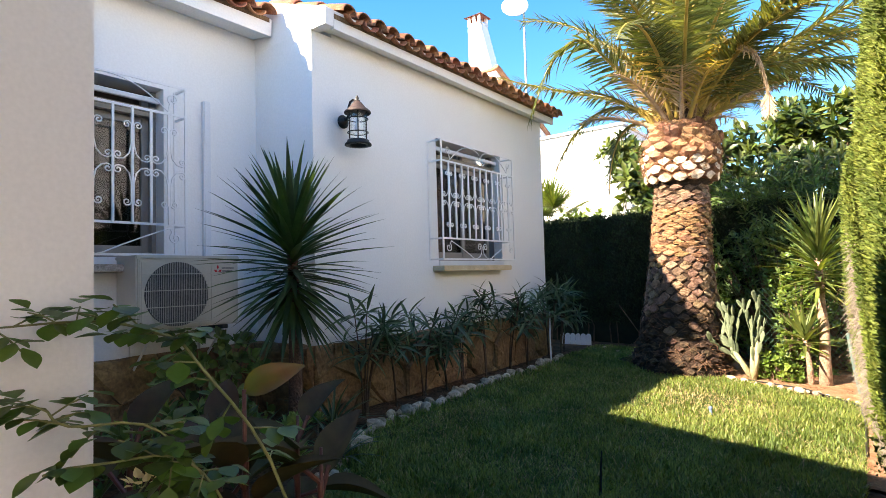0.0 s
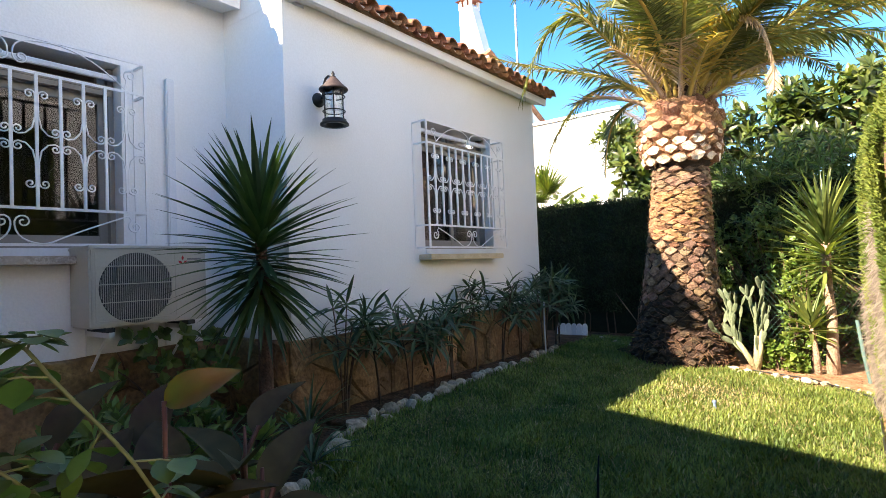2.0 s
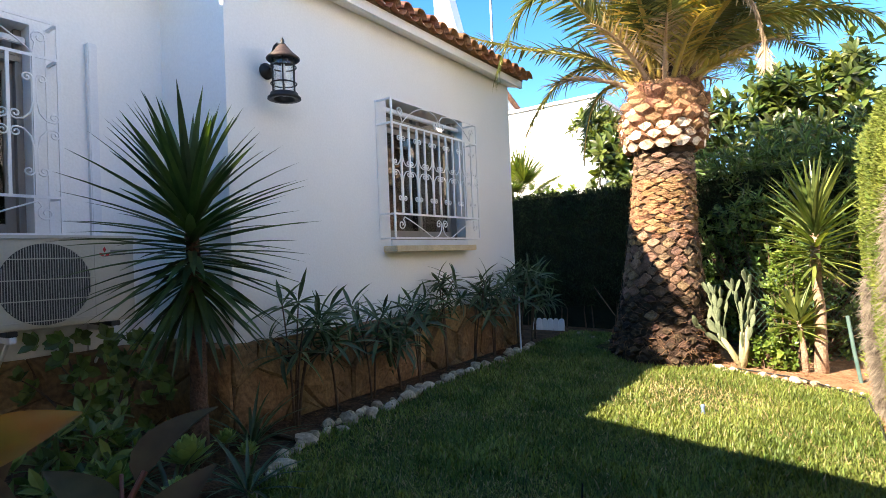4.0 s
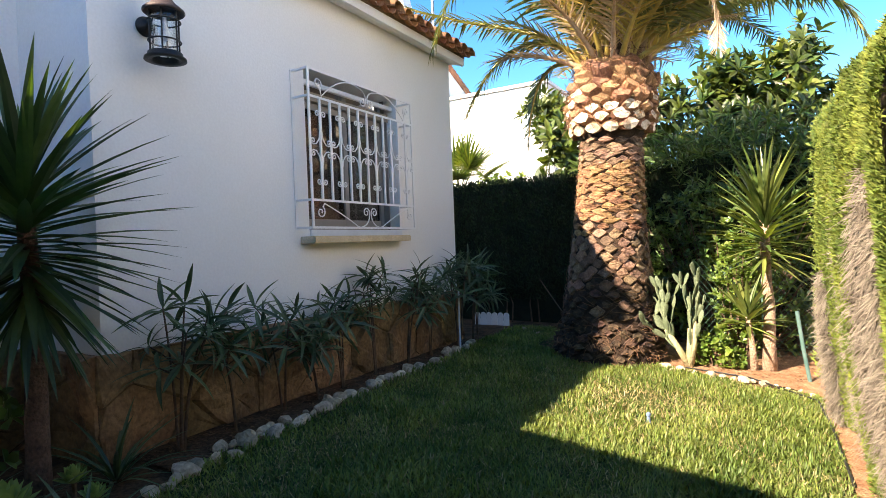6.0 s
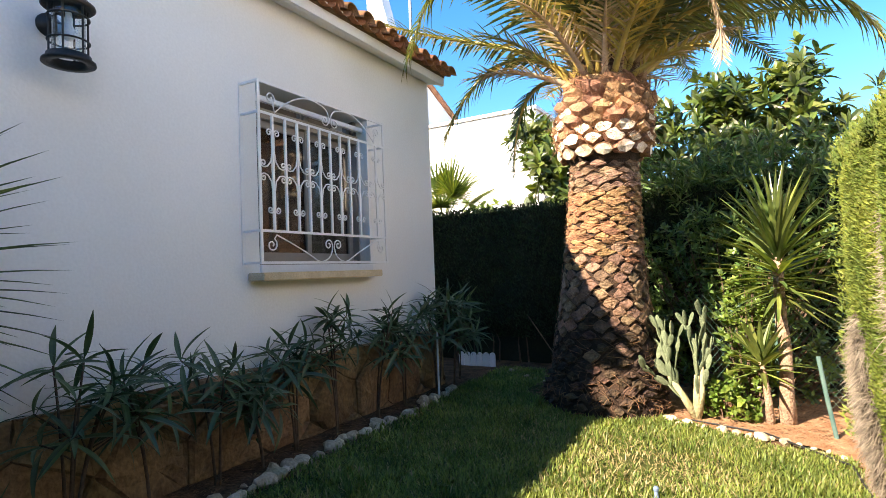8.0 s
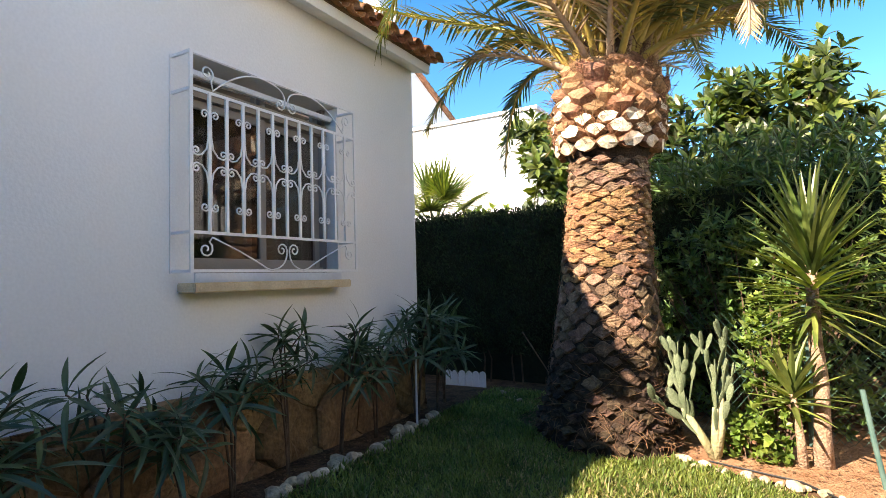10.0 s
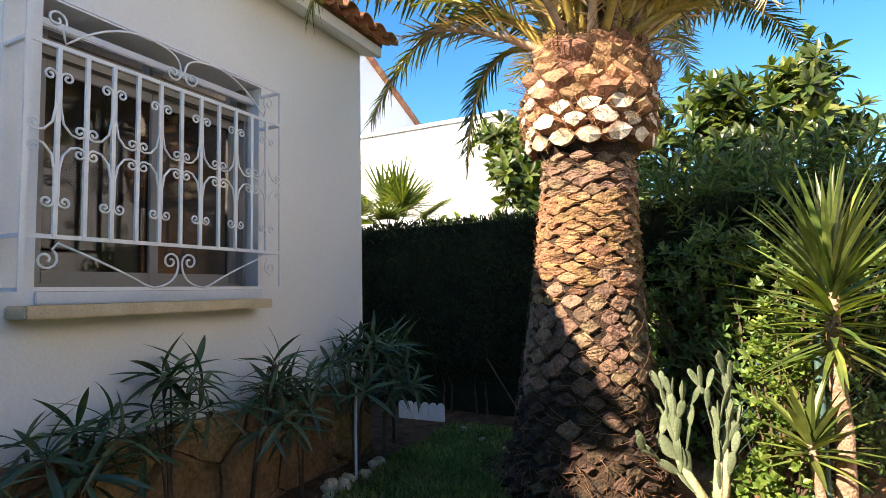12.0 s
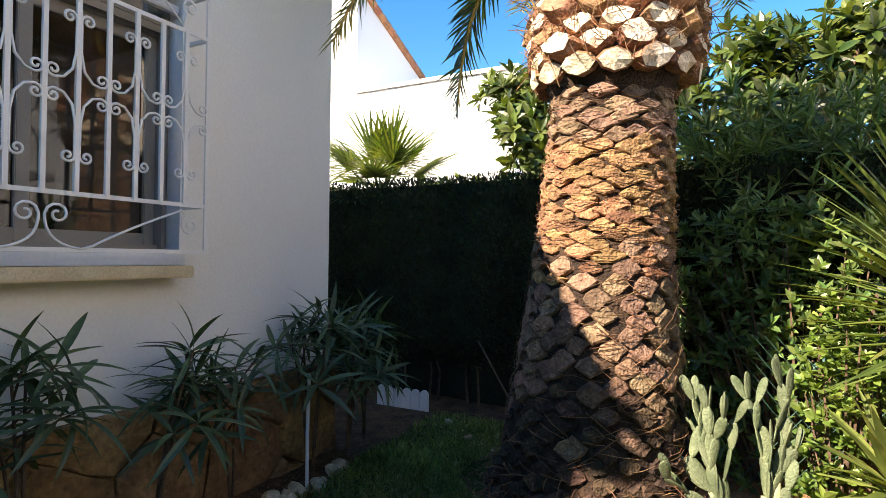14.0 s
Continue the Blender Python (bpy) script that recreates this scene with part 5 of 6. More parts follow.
# ---------------------------------------------------------------- yuccas


def rosette(b, centre, axis_len, n, length, width, el_top, el_low, seed, slot=0, droop=0.12, lean=(0, 0)):
    rr = rng(seed)
    pos, D, S = [], [], []
    for i in range(n):
        t = (i + 0.5) / n
        a = GOLD * i + rr.normal(0, 0.15)
        e = radians(el_top + (el_low - el_top) * t ** 0.85 + rr.normal(0, 5))
        pos.append((centre[0] + lean[0] * (1 - t) + 0.03 * math.cos(a), centre[1] + lean[1] * (1 - t) + 0.03 * math.sin(a), centre[2] + axis_len * (1 - t)))
        D.append((math.cos(a) * math.cos(e), math.sin(a) * math.cos(e), math.sin(e)))
        S.append(length * (0.62 + 0.38 * math.sin(math.pi * min(1.0, 0.22 + 0.75 * t))) * (0.9 + 0.2 * rr.random()))
    tv, tf = blade(1.0, width / length, droop, 5, 0.35)
    b.many(tv, tf, pos, turns(D), np.array(S), slot)


def yucca(at, trunk, heads, material, label, seed, bark=YTRUNK):
    ob = thing("yucca", pose(*at), label, "yucca")
    tk = Mesh()
    for pts, rad in trunk:
        n = len(pts)
        tk.tube(pts, [rad * (1 - 0.35 * i / (n - 1)) * (1.25 if i == 0 else 1) for i in range(n)], 10)
    part("stem", tk, bark, ob, smooth=True)
    for j, (c, ax, n, ln, wd, e0, e1) in enumerate(heads):
        b = Mesh()
        rosette(b, c, ax, n, ln, wd, e0, e1, seed + j)
        part("leaf_head", b, material, ob)
    return ob


yucca((-3.36, 2.56, -0.02), [([(0, 0, -0.05), (0.01, 0.01, 0.3), (0, 0.02, 0.7), (0.0, 0.02, 1.1), (0, 0, 1.7)], 0.062)], [((0, 0, 1.06), 0.70, 180, 0.75, 0.066, 82, -52)], YUCCA_SHADED, "tall dark green spiky yucca on a single stem by the house", 71, YTRUNK_DARK)
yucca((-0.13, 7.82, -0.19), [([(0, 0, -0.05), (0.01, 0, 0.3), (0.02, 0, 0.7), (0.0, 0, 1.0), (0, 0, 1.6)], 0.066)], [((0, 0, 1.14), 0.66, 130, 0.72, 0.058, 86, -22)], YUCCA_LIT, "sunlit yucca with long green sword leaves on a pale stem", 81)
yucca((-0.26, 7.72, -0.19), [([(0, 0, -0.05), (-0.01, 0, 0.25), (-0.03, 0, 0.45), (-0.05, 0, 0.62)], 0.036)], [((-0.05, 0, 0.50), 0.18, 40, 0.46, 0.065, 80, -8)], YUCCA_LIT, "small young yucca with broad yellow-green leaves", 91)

# ---------------------------------------------------------------- prickly pear


def cactus():
    ob = thing("prickly_pear", pose(-0.86, 7.55, -0.12), "upright prickly pear cactus with long grey-green pads", "cactus")
    rr = rng(101)
    me = []
    for i in range(4):
        bm = bmesh.new()
        bmesh.ops.create_uvsphere(bm, u_segments=12, v_segments=9, radius=0.5)
        for v in bm.verts:
            z = v.co.z + 0.5
            w = 0.32 + 0.24 * z
            v.co = Vector((v.co.x * w * 1.05, v.co.y * 0.15 * (1 + 0.1 * math.sin(7 * z + i)), z + 0.04 * math.sin(3 * v.co.x + i)))
        b = Mesh()
        b.bm(bm)
        me.append(b.data("pad", CACTUS, True))
    st = Mesh()
    for p in ([(0, 0, -0.05), (0.01, 0, 0.18), (0.02, 0.0, 0.42)], [(0.0, 0, 0.02), (-0.10, 0, 0.20), (-0.22, 0, 0.40)], [(0.01, 0, 0.05), (0.05, 0.02, 0.25), (0.06, 0.02, 0.5)]):
        st.tube(p, [0.042, 0.034, 0.024], 8)
    part("stem", st, CACTUS_OLD, ob, "corky yellowish stem", smooth=True)

    def grow(p, tilt, az, size, left):
        m = Matrix.Translation(p) @ Matrix.Rotation(az, 4, "Z") @ Matrix.Rotation(tilt, 4, "Y") @ Matrix.Rotation(rr.normal(0, 0.95), 4, "Z") @ Matrix.Diagonal((size * 0.76, size * 0.7, size * 1.05, 1))
        piece("pad", me[int(rr.integers(0, 4))], ob, m)
        tip = Matrix.Translation(p) @ Matrix.Rotation(az, 4, "Z") @ Matrix.Rotation(tilt, 4, "Y") @ Vector((0, 0, size * 0.94))
        if left > 0:
            for j in range(1 if rr.random() < 0.6 else 2):
                grow(tip, tilt * 0.6 + rr.normal(0, 0.30), az + rr.normal(0, 0.5), size * (0.82 + 0.16 * rr.random()), left - 1)

    for p, t, az, s, n in (((0.02, 0, 0.40), 0.0, 0, 0.19, 3), ((-0.21, 0, 0.38), -0.60, 0, 0.21, 3), ((0.06, 0.02, 0.48), 0.15, 0, 0.18, 3), ((-0.08, 0.0, 0.16), -0.75, 0.1, 0.21, 3),
                           ((-0.18, -0.02, 0.34), -0.25, 0.2, 0.19, 3), ((0.02, -0.03, 0.24), 0.10, 1.2, 0.18, 3), ((-0.2, -0.02, 0.37), -0.05, 0.0, 0.18, 3), ((0.05, 0.0, 0.30), 0.35, 0.2, 0.18, 2), ((-0.24, 0.0, 0.40), -0.80, 0.0, 0.20, 3), ((0.04, 0.02, 0.44), -0.20, 0.3, 0.18, 3), ((-0.15, 0.0, 0.28), -0.10, 0.1, 0.19, 3)):
        grow(Vector(p), t, az, s, n)
    return ob


cactus()

# ---------------------------------------------------------------- shrubs along the wall


def shrub(at, seed, stems, h, label, lean=0.13, size=0.25, heads=2):
    ob = thing("wall_shrub", pose(*at), label, "shrub", "shrubs along the wall")
    rr = rng(seed)
    tk, b = Mesh(), Mesh()
    P, U = [], []
    for i in range(stems):
        a = rr.random() * 6.283
        top = Vector((lean * math.cos(a) + 0.04, lean * 1.5 * math.sin(a), h * (0.86 + 0.28 * rr.random())))
        p = bez((0.02 * math.cos(a), 0.02 * math.sin(a), -0.05), (top.x * 0.2, top.y * 0.2, h * 0.55), top, 7)
        tk.tube(p, [0.011 - 0.0008 * k for k in range(8)], 5)
        P.append(top), U.append(Vector((top.x, top.y, 0.5)) + Vector((rr.normal(0, 0.2), rr.normal(0, 0.2), 0)))
        for k in range(heads):
            q = p[4 + k % 3]
            o = Vector((rr.normal(0.03, 0.09), rr.normal(0, 0.13), 0.05 + 0.13 * rr.random()))
            tk.tube([q, q + o * 0.6 + Vector((0, 0, 0.01)), q + o], 0.005, 4)
            P.append(q + o), U.append(o + Vector((0, 0, 0.15)))
    part("branchwork", tk, STEM, ob, smooth=True)
    tv, tf = leaf(1.0, 0.125, 0.2, 0.45, 6, 0.45)
    whorls(b, np.array(P), np.array(U), tv, tf, 8, size, seed + 1, (0.6, 1.75))
    part("leaves", b, OLEANDER, ob, kind="stuff")
    return ob


DARKSHRUB = "dark green shrub with long narrow whorled leaves by the wall"
for at, seed, stems, h, hd in (((-3.42, 3.40, 0.0), 111, 6, 0.86, 1), ((-3.42, 3.86, 0.0), 121, 2, 0.86, 4), ((-3.48, 4.35, 0.0), 131, 2, 0.82, 4), ((-3.44, 4.72, 0.0), 141, 2, 0.52, 3), ((-3.50, 5.10, 0.0), 151, 3, 0.84, 3), ((-3.46, 5.55, 0.0), 161, 3, 0.92, 3), ((-3.48, 6.10, 0.0), 171, 3, 0.93, 3), ((-3.50, 6.62, 0.0), 181, 2, 0.78, 3), ((-3.44, 7.20, 0.0), 191, 5, 0.97, 3), ((-3.50, 7.65, 0.0), 201, 4, 0.92, 3), ((-3.62, 8.05, 0.0), 206, 2, 0.60, 2)):
    shrub(at, seed, stems, h, DARKSHRUB, heads=hd)

# white cane beside the far shrub
single("support_cane", Mesh().tube([(-3.36, 7.08, -0.02), (-3.37, 7.09, 0.35), (-3.37, 7.10, 0.72)], 0.011, 8), PVC, "pale cane supporting the far shrub", "cane")

# ---------------------------------------------------------------- picket edging


def picket(at, n):
    ob = thing("picket_edging", pose(*at), "low white plastic picket edging by the hedge", "fence")
    for i in range(n):
        x = -i * 0.098
        prof = [(-0.045, 0.0), (0.045, 0.0), (0.045, 0.17)] + [(0.045 * math.cos(a), 0.17 + 0.045 * math.sin(a)) for a in [math.pi * k / 8 for k in range(1, 8)]] + [(-0.045, 0.17)]
        k = len(prof)
        b = Mesh().add([(x + p, y, z) for y in (0, 0.014) for p, z in prof], [tuple(range(k)), tuple(range(k, 2 * k))[::-1]] + [(j, k + j, k + (j + 1) % k, (j + 1) % k) for j in range(k)])
        part("picket", b, PICKET, ob)
    part("rail", Mesh().box(-n * 0.098 + 0.05, 0.014, 0.05, 0.04, 0.022, 0.09), PICKET, ob)
    return ob


picket((-3.58, 8.95, -0.01), 6)

# ---------------------------------------------------------------- fence, pipes, stakes


def wire_fence():
    ob = thing("wire_fence", pose(0, 8.35, -0.15), "green chain-link fence with teal posts behind the bed", "fence")
    for x in (-0.16, 0.75):
        part("post", Mesh().tube([(x, 0, -0.1), (x, 0, 1.25)], 0.028, 10), TEAL, ob)
    m = Mesh()
    for i in range(-26, 30):
        for s in (-1, 1):
            x = i * 0.065
            z0, z1 = 0.05, 1.15
            a, b = (x, 0.0, z0), (x + s * (z1 - z0) * 0.8, 0.004 * s, z1)
            if -1.2 < a[0] < 1.0 and -1.2 < b[0] < 1.2:
                m.tube([a, b], 0.0022, 3, cap=False)
    part("mesh_wire", m, WIRE, ob, kind="stuff")


wire_fence()
single("hose_pipe", Mesh().tube([(-0.58, 8.40, 0.80), (-0.42, 8.38, 0.93), (-0.20, 8.30, 1.04)], 0.018, 8), TEAL, "faded teal plastic hose in the bush by the fence", "pipe")
single("leaning_pipe", Mesh().tube([(0.21, 7.5, -0.2), (0.16, 7.55, 0.15), (0.12, 7.62, 0.50)], 0.018, 10), TEAL, "faded teal plastic pipe standing in the bed", "pipe")
single("irrigation_stake", Mesh().tube([(-1.02, 3.05, -0.12), (-1.01, 3.05, 0.08), (-1.0, 3.05, 0.19)], [0.010, 0.007, 0.004], 6), BLACK, "thin black irrigation stake in the lawn", "stake")
single("sprinkler_head", Mesh().lathe([(0.0, 0), (0.018, 0), (0.012, 0.05), (0.018, 0.055), (0.018, 0.07), (0.008, 0.08), (0, 0.08)], 12, at=(-0.92, 5.55, gz(-0.92, 5))), BLUE, "small pale blue lawn sprinkler head", "sprinkler")
single("leaning_stick", Mesh().tube([(-2.35, 8.55, 0.0), (-2.75, 8.75, 0.45), (-3.0, 8.9, 0.72)], 0.008, 6), STEM, "thin grey stick leaning against the hedge", "stick")
hv = Mesh()
hv.tube([(-0.9, 7.45, gz(-0.9, 0) + 0.02), (-0.3, 7.30, gz(-0.3, 0) + 0.03), (0.22, 6.75, gz(0.2, 0) + 0.03), (0.26, 6.0, gz(0.2, 0) + 0.02), (0.27, 5.0, gz(0.2, 0) + 0.02)], 0.008, 6)
single("drip_line", hv, BLACK, "black drip irrigation line on the bed", "hose")

# ---------------------------------------------------------------- plants beyond the hedge


def fan_palm():
    ob = thing("fan_palm", pose(-5.05, 10.35, 1.35), "sunlit fan palm beyond the hedge", "palm")
    rr = rng(211)
    tk = Mesh().tube([(0, 0, -1.45), (0, 0, 0.9)], 0.10, 8)
    part("stem", tk, BARK, ob)
    tv, tf = blade(1.0, 0.075, 0.12, 3, 0.3)
    for i in range(17):
        a, e = GOLD * i, radians(75 - 5.0 * i)
        d = Vector((math.cos(a) * math.cos(e), math.sin(a) * math.cos(e), math.sin(e)))
        c = Vector((0, 0, 0.85)) + d * 0.55
        side = d.cross(Vector((0, 0, 1))).normalized()
        D = [d * math.cos(t) + side * math.sin(t) + Vector((0, 0, -0.1)) for t in np.linspace(-1.5, 1.5, 24)]
        b = Mesh().many(tv, tf, [c] * 24, turns(D), np.full(24, 0.74) * (0.85 + 0.3 * rr.random(24)))
        b.tube([(0, 0, 0.85), c], 0.012, 5)
        part("fan_leaf", b, YUCCA_LIT, ob)


fan_palm()
bush("far_bush", (-5.2, 12.6, -0.1), 0.8, 0.5, 1.6, 2.85, 90, 0.5, 7, 0.16, IVY, 221, "light green bush beyond the hedge")
fc = thing("far_cactus", pose(-4.55, 13.2, -0.1), "tall prickly pear beyond the hedge", "cactus")
for x, z, s in ((0, 2.45, 0.55), (-0.55, 2.2, 0.5), (-0.85, 2.3, 0.6), (-1.1, 2.1, 0.5)):
    bm = bmesh.new()
    bmesh.ops.create_uvsphere(bm, u_segments=12, v_segments=8, radius=0.5)
    for v in bm.verts:
        v.co = Vector((x + v.co.x * 0.42 * s, v.co.y * 0.15 * s, z + v.co.z * s + 0.3))
    b = Mesh()
    b.bm(bm)
    b.tube([(x, 0, -0.1), (x, 0, z + 0.1)], 0.05, 6)
    part("pad", b, CACTUS, fc, smooth=True)

# ---------------------------------------------------------------- near bed: cannas, rose, succulents


def canna(at, seed, leaves, label, yellow=()):
    ob = thing("canna", pose(*at), label, "canna", "cannas in the bed")
    rr = rng(seed)
    for i in range(leaves):
        a = GOLD * i + seed
        z = 0.12 + 0.55 * i / leaves
        e = radians(16 + 40 * i / leaves + rr.normal(0, 10))
        d = Vector((math.cos(a) * math.cos(e), math.sin(a) * math.cos(e), math.sin(e)))
        b = Mesh()
        tv, tf = leaf(1.0, 0.46, 0.55, 0.75 - 0.30 * i / leaves, 8, 0.42)
        b.many(tv, tf, [Vector((0, 0, z)) + d * 0.10], turns([d]), np.array([0.31 + 0.10 * rr.random()]))
        lf = part("leaf", b, CANNA_Y if i in yellow else CANNA, ob, "yellow and orange leaf" if i in yellow else "", smooth=True)
        part("leaf_stalk", Mesh().tube([(0, 0, z - 0.10), Vector((0, 0, z)), Vector((0, 0, z)) + d * 0.14], 0.010, 6), CANNA_STEM, lf)
    if yellow:
        for d, up, z, ln in (((0.62, 0.35, 0.42), (0.5, -0.8, 0.35), 0.96, 0.21),):
            tv, tf = leaf(1.0, 0.52, 0.5, 0.5, 8, 0.45)
            b = Mesh().many(tv, tf, [(0.0, 0.0, z)], turns([d], None, up), np.array([ln]))
            part("leaf", b, CANNA_Y, ob, "yellow and orange leaf", smooth=True)
        part("stem", Mesh().tube([(0, 0, 0.5), (0, 0, 0.97)], 0.008, 8), CANNA_STEM, ob, "red stem", smooth=True)
    part("stem", Mesh().tube([(0, 0, -0.05), (0.01, 0, 0.4), (0.0, 0.01, 0.72)], [0.014, 0.011, 0.006], 8), CANNA_STEM, ob, "red stem", smooth=True)


C = "bronze-leaved canna with large dark purple leaves in the bed"
canna((-1.50, 0.93, -0.08), 231, 9, "canna with dark bronze leaves and a yellow leaf", (9,))
canna((-1.62, 0.72, -0.07), 233, 8, C)
canna((-1.36, 1.16, -0.08), 235, 7, C)
canna((-1.80, 1.00, -0.05), 237, 8, C)
canna((-2.15, 0.80, -0.04), 239, 7, C)
canna((-1.75, 1.35, -0.05), 245, 7, C)


def rose():
    base = Vector((-0.88, 0.85, -0.12))
    ob = thing("rose_bush", pose(*base), "rose bush with long thorny green canes and rounded leaves", "rose bush")
    rr = rng(241)

    canes = [course((-0.86, 0.82, -0.15), (-0.93, 0.69, 0.70), (-1.0, 0.48, 1.09), (-1.07, 0.43, 1.16), (-1.2, 0.32, 1.20), (-1.40, 0.16, 1.19)),
             course((-0.90, 0.84, -0.15), (-0.99, 0.62, 0.55), (-1.02, 0.47, 0.84), (-1.08, 0.27, 0.88)),
             course((-0.90, 0.86, -0.15), (-1.02, 0.60, 0.60), (-1.06, 0.42, 0.92), (-1.16, 0.25, 0.96), (-1.22, 0.22, 1.00)),
             course((-0.88, 0.86, -0.15), (-1.02, 0.66, 0.50), (-1.12, 0.42, 0.80)),
             course((-0.92, 0.86, -0.15), (-1.05, 0.72, 0.45), (-1.12, 0.55, 0.74), (-1.10, 0.48, 0.86)),
             course((-0.88, 0.88, -0.15), (-0.98, 0.70, 0.40), (-1.02, 0.36, 0.74))]
    canes = [[q - base for q in k] for k in canes]
    P, D = [], []
    for c in canes:
        part("cane", Mesh().tube(c, [0.0052 - 0.0025 * i / (len(c) - 1) for i in range(len(c))], 6), ROSE_STEM, ob, smooth=True)
        for i in range(4, len(c)):
            if rr.random() < 0.9:
                out = Vector((rr.normal(0, 1), rr.normal(0, 1), rr.normal(-0.1, 0.6))).normalized()
                tw = Mesh().tube([c[i], c[i] + out * 0.05, c[i] + out * 0.10 - Vector((0, 0, 0.01))], 0.0025, 4)
                stalk = part("leaf_stalk", tw, ROSE_STEM, ob)
                b = Mesh()
                side = out.cross(Vector((0, 0, 1))).normalized()
                pos, dd = [], []
                for k, (f, sg) in enumerate(((1.0, 0), (0.75, 1), (0.75, -1), (0.45, 1), (0.45, -1))):
                    pos.append(c[i] + out * 0.10 * f)
                    dd.append(out * (1 if sg == 0 else 0.35) + side * sg + Vector((0, 0, -0.25 + rr.normal(0, 0.25))))
                tv, tf = leaf(1.0, 0.82, 0.16, 0.16, 6, 0.56)
                b.many(tv, tf, pos, turns(dd), np.array([0.060 * (0.75 + 0.6 * rr.random()) for _ in pos]))
                part("leaf_spray", b, ROSE, stalk, smooth=True)
    for q in ((-0.24, -0.45, 0.91),):
        b = Mesh()
        rosette(b, q, 0.012, 14, 0.028, 0.024, 80, 5, 243)
        part("flower", b, PETAL, ob, "small pale faded flower")


rose()


def succulent(at, n, size, seed):
    ob = thing("succulent", pose(*at), "light green rosette succulent in the bed", "succulent", "succulents in the bed")
    tv, tf = leaf(1.0, 0.42, 0.25, -0.12, 4, 0.62)
    pos, D = [], []
    for i in range(n):
        a, e = GOLD * i, radians(80 - 65 * i / n)
        D.append((math.cos(a) * math.cos(e), math.sin(a) * math.cos(e), math.sin(e)))
        pos.append((0, 0, 0.05))
    part("leaves", Mesh().many(tv, tf, pos, turns(D), np.full(n, size)), SUCC, ob, smooth=True)
    part("stem", Mesh().tube([(0, 0, -0.15), (0, 0, 0.06)], 0.012, 6), STEM, ob)


for i, (x, y, s) in enumerate(((-3.0, 2.28, 0.17), (-3.0, 1.88, 0.17), (-2.9, 2.60, 0.09), (-2.62, 2.02, 0.12), (-2.45, 1.85, 0.11), (-3.20, 2.66, 0.10))):
    succulent((x, y, 0.05 + s * 0.4), 30, s, 251 + i)


def strap_plant(at, n, length, width, material, seed, label):
    ob = thing("strap_leaf_plant", pose(*at), label, "plant", "strap-leaved plants in the bed")
    b = Mesh()
    rosette(b, (0, 0, 0.0), 0.05, n, length, width, 75, 12, seed, droop=0.45)
    part("leaves", b, material, ob)


for i, (x, y, n, l) in enumerate(((-3.35, 2.95, 26, 0.48), (-2.95, 2.15, 22, 0.38), (-2.7, 2.45, 20, 0.36), (-3.4, 2.2, 20, 0.4))):
    strap_plant((x, y, 0.0), n, l, 0.030, OLEANDER, 261 + i, "dark green arching strap-leaved plant")
bush("ledge_vine", (-4.15, 2.35, 0.25), 0.55, 0.5, 0.0, 0.55, 60, 0.75, 6, 0.085, BUSHDARK, 271, "dark climbing plant below the air conditioner", lean=(0.4, -0.2, 0.4))
bush("bed_filler", (-3.35, 1.6, 0.0), 0.55, 0.7, 0.0, 0.38, 120, 0.4, 7, 0.11, BUSHDARK, 273, "mixed dark low foliage in the bed")

# ---------------------------------------------------------------- pieces: edging stones, bed soil, cladding, roof tiles


def pebble_meshes(name, material, k, seed):
    out = []
    for i in range(k):
        bm = bmesh.new()
        bmesh.ops.create_icosphere(bm, subdivisions=2, radius=0.5)
        for v in bm.verts:
            v.co *= 1 + 0.55 * noise.noise(v.co * 1.7 + Vector((i * 3.1 + seed, 0, 0)))
            v.co.z *= 0.72
        b = Mesh()
        b.bm(bm)
        out.append(b.data(name, material, False))
    return out


rr = rng(301)
PEB = pebble_meshes("edging_stone", PEBBLE, 6, 2)
edging = thing("stone_edging", pose(0, 0, 0), "row of rough white edging stones along the lawn", "edging", kind="structure")


def lay_stones(pts, step, size, rows=1):
    for (a, b) in zip(pts[:-1], pts[1:]):
        a, b = Vector((*a, 0)), Vector((*b, 0))
        n = max(1, int((b - a).length / step))
        for i in range(n):
            for q in range(rows):
                p = a.lerp(b, (i + rr.random() * 0.6) / n)
                x, y = p.x + rr.normal(0, 0.035) - q * 0.08, p.y + rr.normal(0, 0.02)
                s = size * (0.5 + 0.95 * rr.random() ** 1.3)
                m = Matrix.Translation((x, y, gz(x, y) + s * 0.22)) @ Matrix.Rotation(rr.random() * 6.28, 4, "Z") @ Matrix.Rotation(rr.normal(0, 0.3), 4, "X") @ Matrix.Diagonal((s * (1.0 + 0.5 * rr.random()), s * 0.85, s, 1))
                piece("edging_stone", PEB[int(rr.integers(0, 6))], edging, m)


lay_stones([(-2.45, 2.15), (-2.85, 2.75), (-3.12, 3.2), (-3.14, 3.7), (-3.24, 5.0), (-3.30, 6.1), (-3.36, 7.2), (-3.42, 7.6)], 0.092, 0.100)
lay_stones([(-3.20, 3.5), (-3.26, 4.6)], 0.12, 0.09)
lay_stones([(-1.1, 7.38), (-0.75, 7.25), (-0.3, 7.22), (0.05, 7.12), (0.24, 6.9)], 0.085, 0.085)
lay_stones([(-3.3, 8.75), (-2.9, 8.55), (-2.5, 8.2), (-2.35, 7.8), (-2.25, 7.3)], 0.15, 0.05)

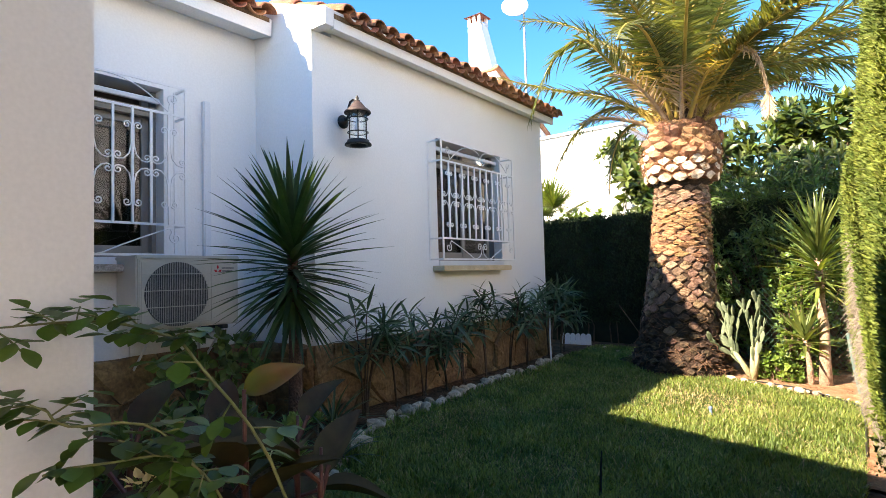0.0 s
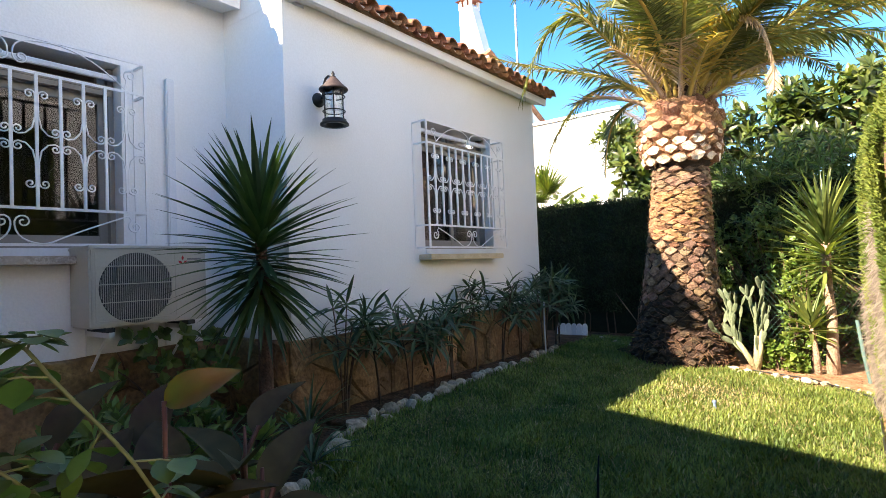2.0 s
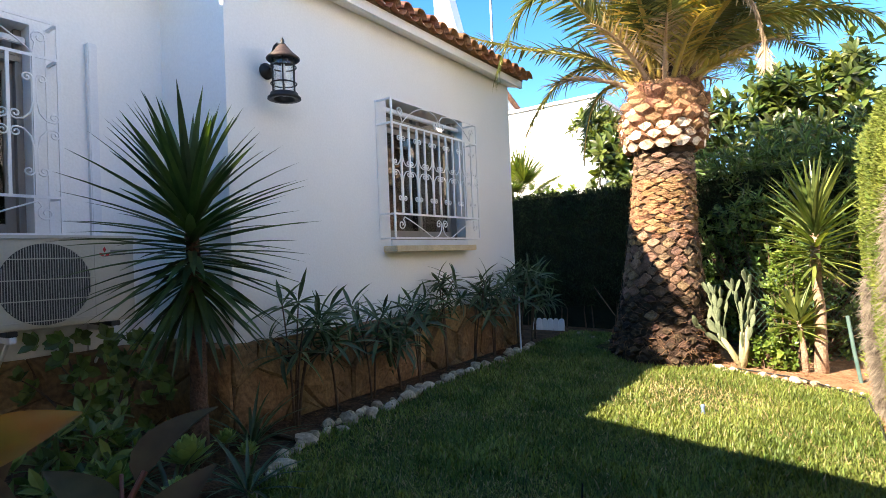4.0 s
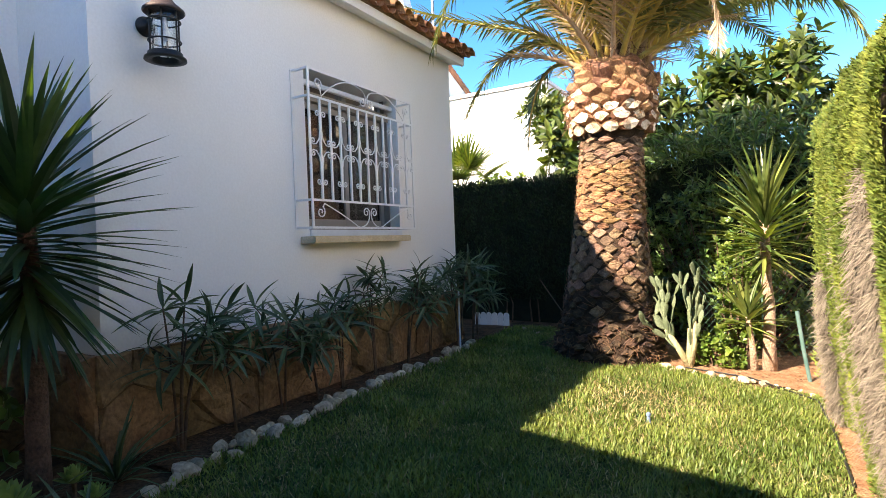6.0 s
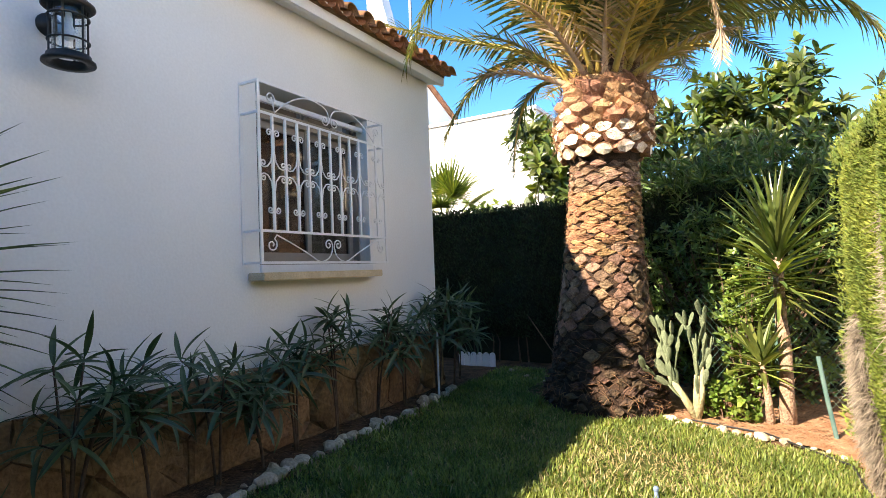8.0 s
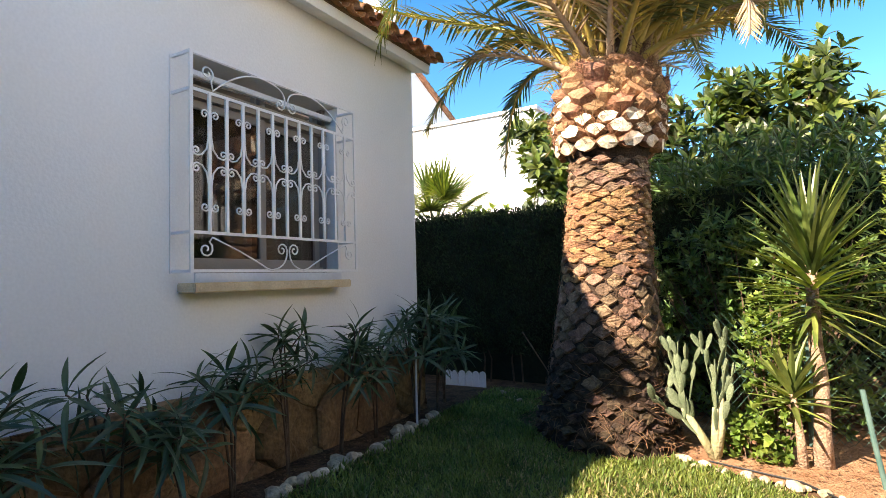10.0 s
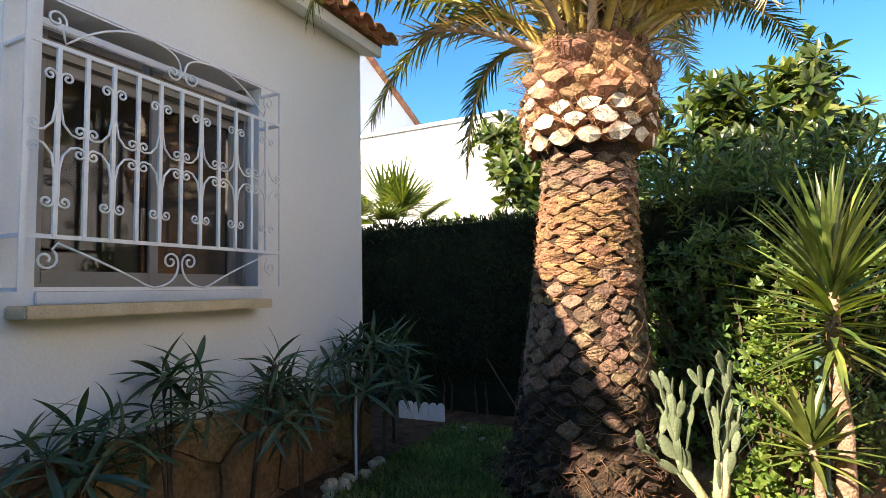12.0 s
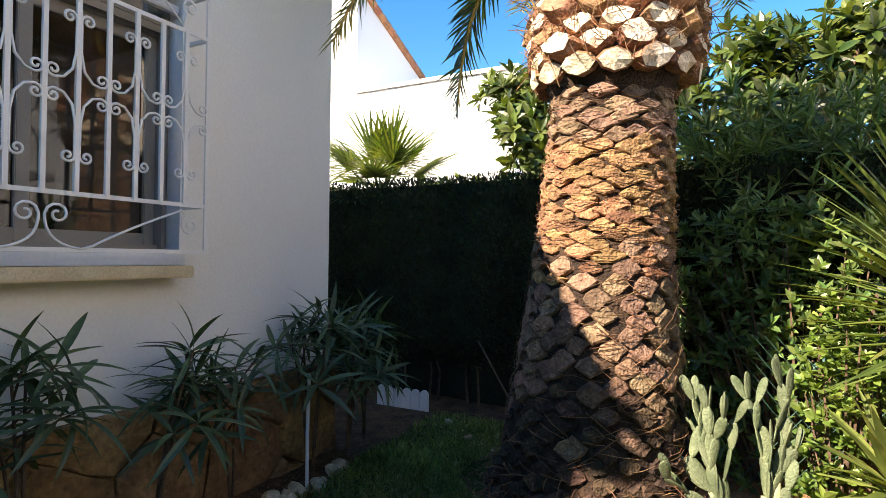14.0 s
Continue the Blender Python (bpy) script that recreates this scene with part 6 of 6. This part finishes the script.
bed = Mesh()
pts = [(-1.25, 7.42), (-0.75, 7.27), (-0.3, 7.24), (0.05, 7.14), (0.24, 6.92), (0.27, 5.6), (0.27, 4.3), (0.9, 4.3), (0.9, 9.2), (-1.3, 9.2)]
bed.add([(x, y, gz(x, y) + 0.012) for x, y in pts], [tuple(range(len(pts)))])
single("sunny_bed", bed, DRYSOIL, "dry reddish soil of the sunny bed", "soil", kind="structure")
wb = Mesh()
pts = [(-3.12, 3.2), (-3.14, 3.7), (-3.24, 5.0), (-3.30, 6.1), (-3.36, 7.2), (-3.42, 7.6), (-3.3, 8.75), (-3.6, 9.3), (-4.6, 9.3), (-4.0, 7.9), (-3.75, 7.7), (-3.75, 3.2)]
wb.add([(x, y, 0.008) for x, y in pts], [tuple(range(len(pts)))])
single("wall_bed", wb, SOIL, "dark soil of the bed below the wall", "soil", kind="structure")

# fallen leaves and chips on the soil
lt = Mesh()
n = 1500
X = np.concatenate([-3.6 + 0.45 * rr.random(n), -2.65 + 1.25 * rr.random(1600), -1.1 + 1.4 * rr.random(700)])
Y = np.concatenate([3.2 + 5.2 * rr.random(n), 7.25 + 1.2 * rr.random(1600), 7.35 + 1.2 * rr.random(700)])
n = len(X)
Z = np.array([gz(x, y) + 0.018 for x, y in zip(X, Y)])
a = rr.random(n) * 6.28
tv, tf = leaf(1.0, 0.4, 0.2, 0.1, 2)
lt.many(tv, tf, np.stack([X, Y, Z], 1), turns(np.stack([np.cos(a), np.sin(a), rr.normal(0, 0.2, n)], 1)), 0.02 + 0.03 * rr.random(n))
single("leaf_litter", lt, FIBRE, "dry brown fallen leaves on the soil", "litter", kind="stuff")


def cladding(length, height, seed):
    """Irregular flagstones that fill a strip: cells about jittered seeds, shrunk by a joint."""
    q = rng(seed)
    seeds = []
    nx = int(length / 0.58)
    for i in range(-1, nx + 2):
        for j in range(-1, 4):
            seeds.append((length * (i + 0.5 + 0.5 * (j % 2) + 0.45 * (q.random() - 0.5)) / nx, height * (j + 0.5 + 0.5 * (q.random() - 0.5)) / 1.7))
    cells = []
    for i, s in enumerate(seeds):
        if not (-0.25 < s[0] < length + 0.25 and -0.3 < s[1] < height + 0.3):
            continue
        poly = [(max(0, s[0] - 0.9), 0.0), (min(length, s[0] + 0.9), 0.0), (min(length, s[0] + 0.9), height), (max(0, s[0] - 0.9), height)]
        for k, o in enumerate(seeds):
            if k == i or abs(o[0] - s[0]) > 1.8:
                continue
            mx, my, dx, dy = (s[0] + o[0]) / 2, (s[1] + o[1]) / 2, o[0] - s[0], o[1] - s[1]
            ln = math.hypot(dx, dy)
            cut, out = (mx - dx / ln * 0.0045, my - dy / ln * 0.0045), []
            side = [(p[0] - cut[0]) * dx + (p[1] - cut[1]) * dy for p in poly]
            for m in range(len(poly)):
                a, b, sa, sb = poly[m], poly[(m + 1) % len(poly)], side[m], side[(m + 1) % len(poly)]
                if sa <= 0:
                    out.append(a)
                if sa * sb < 0:
                    t = sa / (sa - sb)
                    out.append((a[0] + (b[0] - a[0]) * t, a[1] + (b[1] - a[1]) * t))
            poly = out
            if len(poly) < 3:
                break
        if len(poly) >= 3:
            cells.append(poly)
    return cells


def clad(m, length, height, seed):
    q = rng(seed + 1)
    for poly in cladding(length, height, seed):
        k = len(poly)
        cx, cy = sum(p[0] for p in poly) / k, sum(p[1] for p in poly) / k
        t = 0.030 + 0.022 * q.random()
        fine = []
        for i in range(k):
            a, b2 = poly[i], poly[(i + 1) % k]
            for f in (0.0, 0.33, 0.67):
                w = 0.007 * q.normal() * (f > 0)
                fine.append((a[0] + (b2[0] - a[0]) * f + w, min(height + 0.012, a[1] + (b2[1] - a[1]) * f + w)))
        k = len(fine)
        tx, ty = q.normal(0, 0.05), q.normal(0, 0.05)
        v = [(x, y, 0.0) for x, y in fine] + [(x, y, t - 0.012) for x, y in fine]
        v += [(cx + (x - cx) * 0.90, cy + (y - cy) * 0.90, t + tx * (x - cx) + ty * (y - cy) + 0.004 * q.normal()) for x, y in fine]
        v += [(cx + (x - cx) * 0.45, cy + (y - cy) * 0.45, t + 0.006 + tx * (x - cx) + 0.006 * q.normal()) for x, y in fine] + [(cx, cy, t + 0.006)]
        f = [(r0 * k + i, r0 * k + (i + 1) % k, (r0 + 1) * k + (i + 1) % k, (r0 + 1) * k + i) for r0 in (0, 1, 2) for i in range(k)] + [(3 * k + i, 3 * k + (i + 1) % k, 4 * k) for i in range(k)]
        piece("flagstone", Mesh().add(v, f).data("flagstone", STONE, False), plinth, m)


# strips run along y, with x = length, y = height, z = outward
ALONG = Matrix(((0, 0, 1, 0), (1, 0, 0, 0), (0, 1, 0, 0), (0, 0, 0, 1)))
clad(Matrix.Translation((WX2 + 0.033, YC - 0.06, -0.02)) @ ALONG, YE + 0.10 - YC, 0.70, 311)
clad(Matrix.Translation((WX1 + 0.033, 0.4, -0.02)) @ ALONG, YC - 0.45, 0.70, 321)
FRONT = Matrix(((1, 0, 0, 0), (0, 0, -1, 0), (0, 1, 0, 0), (0, 0, 0, 1)))
clad(Matrix.Translation((WX1 + 0.06, YC - 0.048, -0.02)) @ FRONT, WX2 - WX1 - 0.03, 0.70, 331)

roof("roof_main", WX2 + 0.215, YC + 0.103, YE + 0.06, 3.785, 1.6, "terracotta barrel tile roof of the house")
roof("roof_recessed", WX1 + 0.33, -1.0, YC - 0.05, 3.935, 1.6, "terracotta barrel tile roof above the recessed wall")
